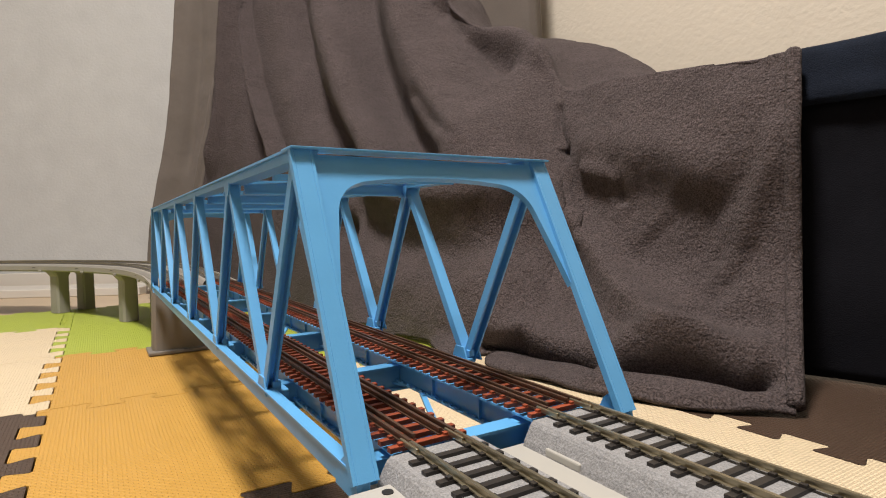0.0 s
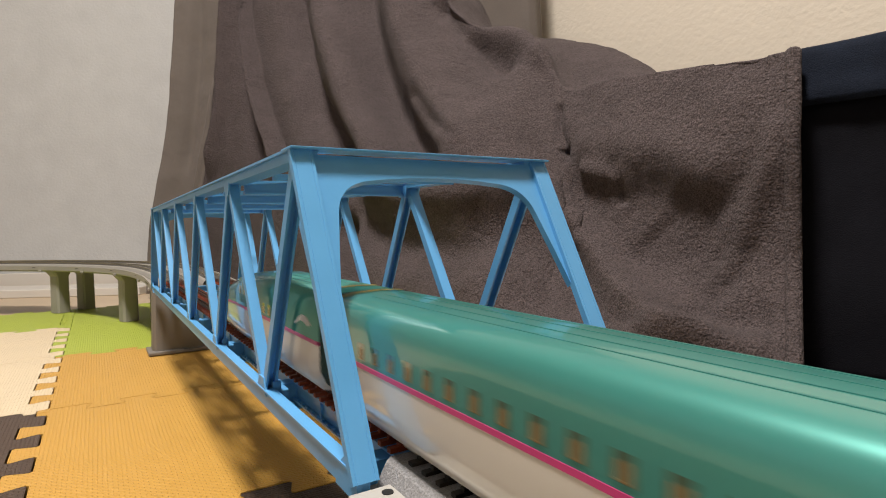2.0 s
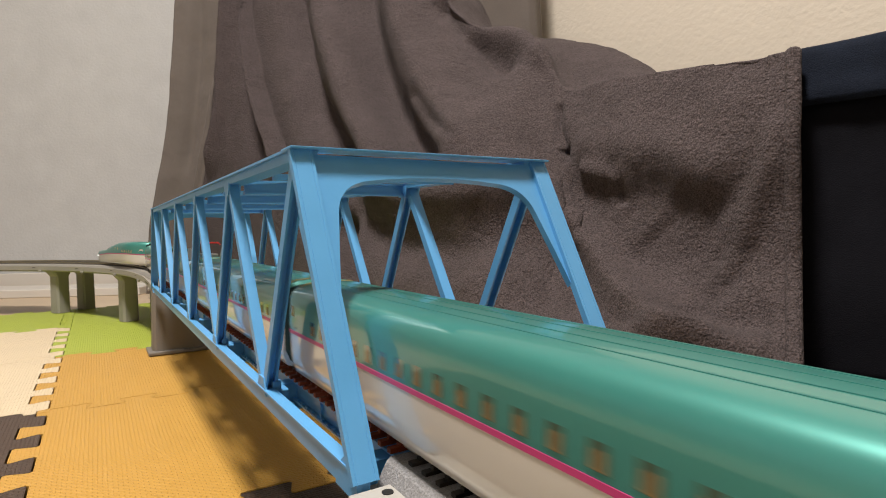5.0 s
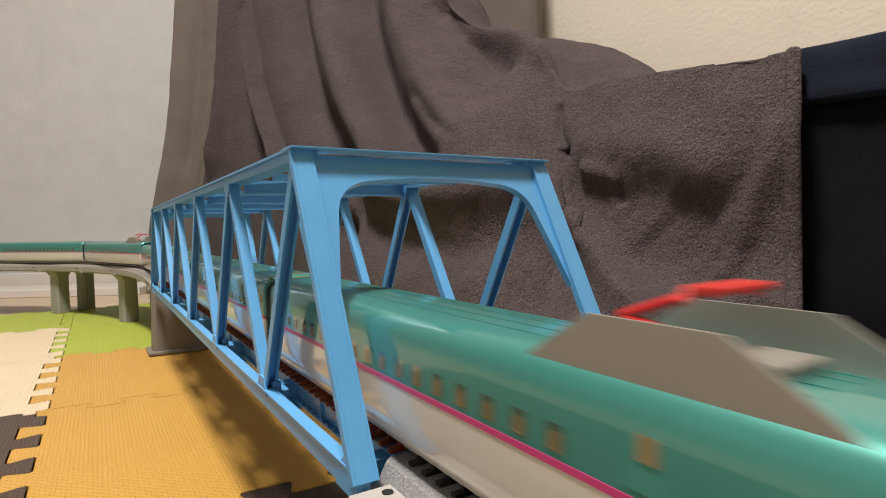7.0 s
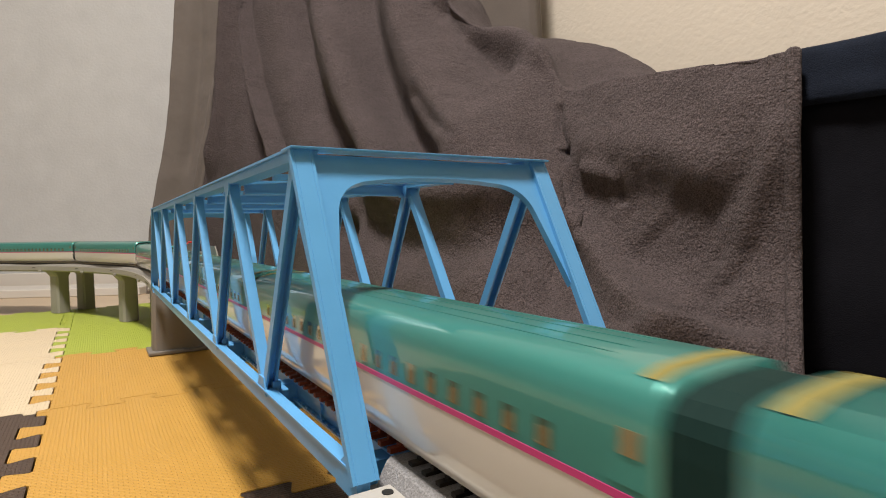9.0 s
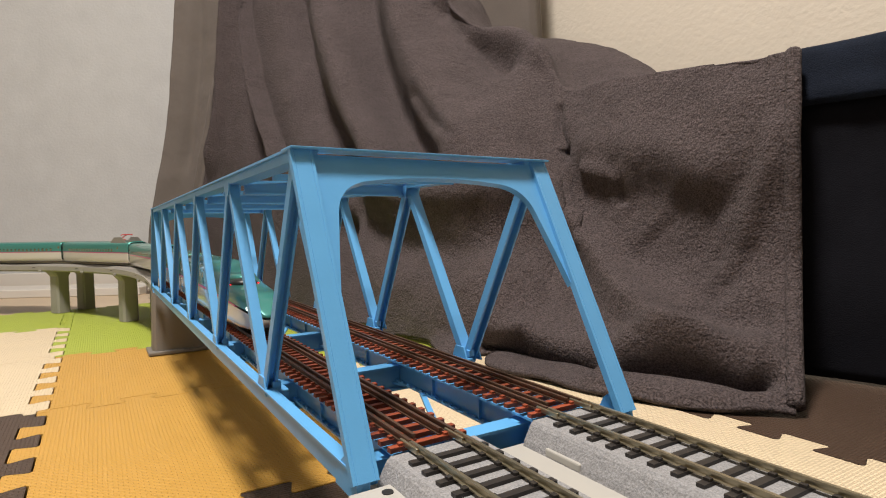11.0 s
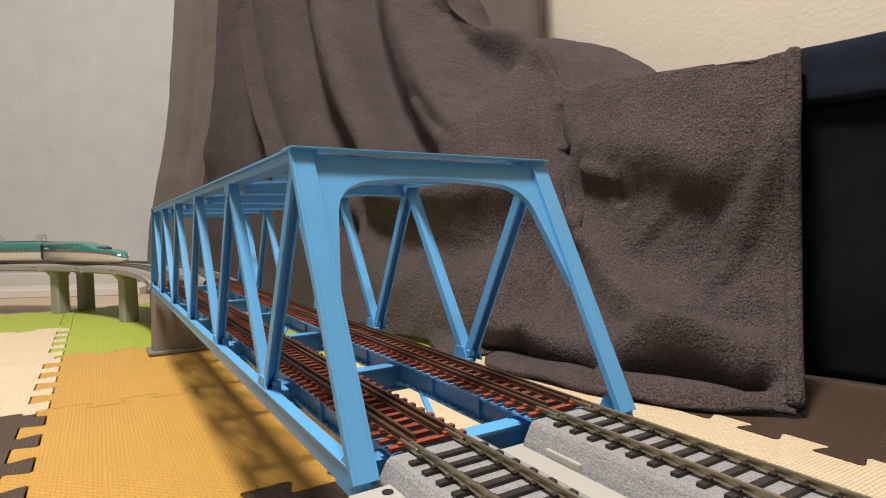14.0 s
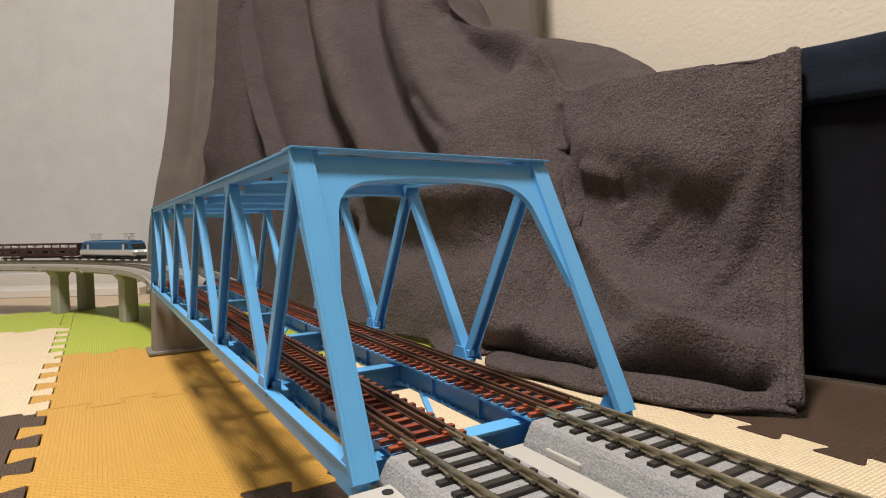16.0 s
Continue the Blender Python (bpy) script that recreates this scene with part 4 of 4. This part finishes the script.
    if panto:
        pantograph(th, -0.088, M_RED, 0.0448)
        part("roof_equipment", boxed(-0.0065, 0.0065, -0.113, -0.101, 0.0445, 0.0480, bev=0.0008), M_SILVER, th, "grey insulator block")
        part("roof_equipment", boxed(-0.0045, 0.0045, -0.078, -0.068, 0.0445, 0.0475, bev=0.0008), M_SILVER, th, "grey insulator block")
        for s in (-1, 1):
            bm = prism(bmesh.new(), [(-0.1345, 0.0385), (-0.058, 0.0385), (-0.0815, 0.0535), (-0.1095, 0.0535)], 0, s * 0.0160 - 0.0005, s * 0.0160 + 0.0005)
            part("noise_shield", bm, M_SILVER, th, "grey sloped shield plate")
    return th


def locomotive():
    th = thing("locomotive", "blue and pale grey electric model locomotive", "model locomotive")
    L = 0.0985
    lower = [(-L, 0.013), (L, 0.013), (L + 0.002, 0.0205), (L - 0.002, 0.0255), (-L + 0.002, 0.0255), (-L - 0.002, 0.0205)]
    upper = [(-L + 0.002, 0.0256), (L - 0.002, 0.0256), (L - 0.010, 0.0420), (-L + 0.010, 0.0420)]
    part("lower_body", prism(bmesh.new(), lower, 0, -0.0175, 0.0175), M_LGREY, th)
    part("upper_body", prism(bmesh.new(), upper, 0, -0.0172, 0.0172), M_LBLUE, th)
    part("roof", prism(bmesh.new(), [(-0.0165, 0.0420), (0.0165, 0.0420), (0.012, 0.0452), (-0.012, 0.0452)], 1, -L + 0.012, L - 0.012), M_LBLUE, th)
    for e in (-1, 1):
        bm = prism(bmesh.new(), [(e * (L - 0.0025), 0.0285), (e * (L - 0.0015), 0.0285), (e * (L - 0.0073), 0.0385), (e * (L - 0.0083), 0.0385)], 0, -0.0150, 0.0150)
        part("windscreen", bm, M_DARK, th)
        for s in (-1, 1):
            part("cab_window", boxed(s * 0.0172 - 0.0004, s * 0.0172 + 0.0004, e * (L - 0.020) - 0.004, e * (L - 0.020) + 0.004, 0.0290, 0.0370), M_DARK, th)
            part("cab_door", boxed(s * 0.0176 - 0.0004, s * 0.0176 + 0.0004, e * (L - 0.032) - 0.003, e * (L - 0.032) + 0.003, 0.0150, 0.0370), M_LGREY, th)
            bm = bmesh.new()
            bmesh.ops.create_cone(bm, cap_ends=True, segments=16, radius1=0.0020, radius2=0.0018, depth=0.0015, matrix=pose(s * 0.0105, e * (L + 0.0022), 0.0222, 90))
            part("headlight", bm, M_LAMPW, th, "white headlight")
            tube_ = tube(bmesh.new(), [(s * 0.014, e * (L + 0.002), 0.010), (s * 0.014, e * (L + 0.002), 0.0225)], 0.0004, 6)
            part("handrail", tube_, M_LGREY, th)
        part("skirt", boxed(-0.0155, 0.0155, e * (L - 0.004) - 0.004, e * (L - 0.004) + 0.004, 0.0045, 0.0130, bev=0.001), M_DARK, th)
        part("coupler", boxed(-0.002, 0.002, e * (L + 0.004) - 0.004, e * (L + 0.004) + 0.004, 0.0085, 0.0120), M_DARK, th)
        old_pantograph(th, e * 0.0625, 0.0452)
    part("underframe", boxed(-0.0140, 0.0140, -L + 0.01, L - 0.01, 0.0085, 0.0130), M_DARK, th)
    for y in (-0.066, 0, 0.066):
        bogie(th, y)
    part("waist_band", boxed(-0.0178, 0.0178, -L + 0.003, L - 0.003, 0.0138, 0.0146), M_DARK, th)
    for k in range(7):
        part("side_vent", boxed(-0.0174, 0.0174, -0.06 + 0.02 * k - 0.006, -0.06 + 0.02 * k + 0.006, 0.0310, 0.0360), M_LBLUE, th)
    for y in (-0.03, 0.0, 0.03):
        part("roof_box", boxed(-0.006, 0.006, y - 0.008, y + 0.008, 0.0452, 0.0472, bev=0.0006), M_LBLUE, th)
    return th


def old_pantograph(th, y, z):
    """A lattice pantograph, raised."""
    pg = part("pantograph", boxed(-0.008, 0.008, y - 0.010, y + 0.010, z, z + 0.0016), M_SILVER, th)
    for s in (-1, 1):
        for e in (-1, 1):
            part("lower_arm", tube(bmesh.new(), [(s * 0.004, y + e * 0.003, z + 0.0015), (s * 0.007, y + e * 0.008, z + 0.008)], 0.0006, 6), M_SILVER, pg)
            part("upper_arm", tube(bmesh.new(), [(s * 0.007, y + e * 0.008, z + 0.008), (s * 0.006, y - e * 0.0030, z + 0.0150)], 0.0005, 6), M_SILVER, pg)
            part("brace", tube(bmesh.new(), [(s * 0.007, y + e * 0.008, z + 0.008), (-s * 0.007, y + e * 0.008, z + 0.008)], 0.0004, 6), M_SILVER, pg)
    for e in (-1, 1):
        part("pan_head", tube(bmesh.new(), [(-0.013, y + e * 0.003, z + 0.0145), (-0.009, y + e * 0.003, z + 0.0155), (0.009, y + e * 0.003, z + 0.0155), (0.013, y + e * 0.003, z + 0.0145)], 0.0006, 6), M_SILVER, pg)


WAGON = 0.262


def car_carrier():
    th = thing("car_carrier_wagon", "red brown open car carrier model wagon", "model wagon", "car carrier wagons")
    L = 0.124
    for z0, z1 in ((0.0120, 0.0145), (0.0265, 0.0280)):
        part("deck", boxed(-0.0165, 0.0165, -L, L, z0, z1), M_CARBR, th)
    for s in (-1, 1):
        part("side_rail", boxed(s * 0.0168 - 0.0006, s * 0.0168 + 0.0006, -L, L, 0.0362, 0.0405), M_CARBR, th)
        part("side_rail", boxed(s * 0.0168 - 0.0006, s * 0.0168 + 0.0006, -L, L, 0.0225, 0.0305), M_CARBR, th)
        part("side_sill", boxed(s * 0.0168 - 0.0006, s * 0.0168 + 0.0006, -L, L, 0.0105, 0.0178), M_CARBR, th)
        for k in range(11):
            y = -L + 0.0015 + k * (2 * L - 0.003) / 10
            part("post", boxed(s * 0.0168 - 0.0008, s * 0.0168 + 0.0008, y - 0.0013, y + 0.0013, 0.0120, 0.0400), M_CARBR, th)
    for y in (-L + 0.002, L - 0.002):
        part("end_frame", boxed(-0.0165, 0.0165, y - 0.001, y + 0.001, 0.0120, 0.0400), M_CARBR, th)
    part("belly_box", prism(bmesh.new(), [(-0.06, 0.012), (0.06, 0.012), (0.045, 0.006), (-0.045, 0.006)], 0, -0.012, 0.012), M_CARBR, th)
    for y in (-0.088, 0.088):
        bogie(th, y)
    part("coupler", boxed(-0.002, 0.002, L, L + 0.006, 0.0085, 0.0120), M_DARK, th)
    for z in (0.0145, 0.0280):
        for k in range(5):
            y = -0.098 + 0.049 * k
            prof = [(y - 0.021, z + 0.0004), (y + 0.021, z + 0.0004), (y + 0.0205, z + 0.0055), (y + 0.010, z + 0.0065), (y + 0.004, z + 0.0105), (y - 0.012, z + 0.0105), (y - 0.0195, z + 0.0065)]
            part("covered_load", prism(bmesh.new(), prof, 0, -0.0095, 0.0095), M_COVER, th, "small white covered toy car")
    return th


def rows_on_line(place, off, bogies, facing):
    """Keys of a car whose middle is at place(t) along the line."""
    rows = []
    t = 0.0
    while t <= 16.001:
        s = place(t)
        a = on_line(s + bogies, off)
        b = on_line(s - bogies, off)
        head = math.degrees(math.atan2(-(a[0] - b[0]), a[1] - b[1]))
        rows.append((t, pose((a[0] + b[0]) / 2, (a[1] + b[1]) / 2, (a[2] + b[2]) / 2, 0, 0, head + facing)))
        t += 0.25
    return rows


SPEED = 0.305
JOINT1 = -0.0720 - 1.6 * SPEED          # first joint between cars at 0 s
LOCO_FRONT, LOCO_SPEED = 3.662, 0.152


def quicken(t):
    """The train gains a little on its way after 8 s."""
    return 0.026 * max(0.0, (t - 7.5) / 6.0) ** 1.5


def motions():
    plain, shielded, wagon = train_car(), train_car(0, True), car_carrier()
    cars = [train_car(1)]
    for k in range(1, 9):
        if k in (2, 6):
            cars.append(shielded if k == 2 else copy_thing(shielded, pose(0, 0, 0)))
        else:
            cars.append(plain if k == 1 else copy_thing(plain, pose(0, 0, 0)))
    cars.append(train_car(-1))
    wagons = [wagon] + [copy_thing(wagon, pose(0, 0, 0)) for k in range(3)]
    for k, car in enumerate(cars):
        mid = JOINT1 + CAR * (0.5 - k)
        walk(car, rows_on_line(lambda t, m=mid: m + SPEED * t + quicken(t), -0.03, 0.1005, 180 if k == 9 else 0))
    walk(locomotive(), rows_on_line(lambda t: LOCO_FRONT + 0.101 - LOCO_SPEED * t, 0.03, 0.066, 180))
    for k, w in enumerate(wagons):
        walk(w, rows_on_line(lambda t, k=k: LOCO_FRONT + 0.208 + WAGON * (k + 0.5) - LOCO_SPEED * t, 0.03, 0.088, 180))


# sleepers of the bridge
for off_ in (-0.03, 0.03):
    ties(BRIDGE, off_, 0.000, 0.742, M_SLEEPER, 0.0150, -0.0024, 0.0075)

motions()
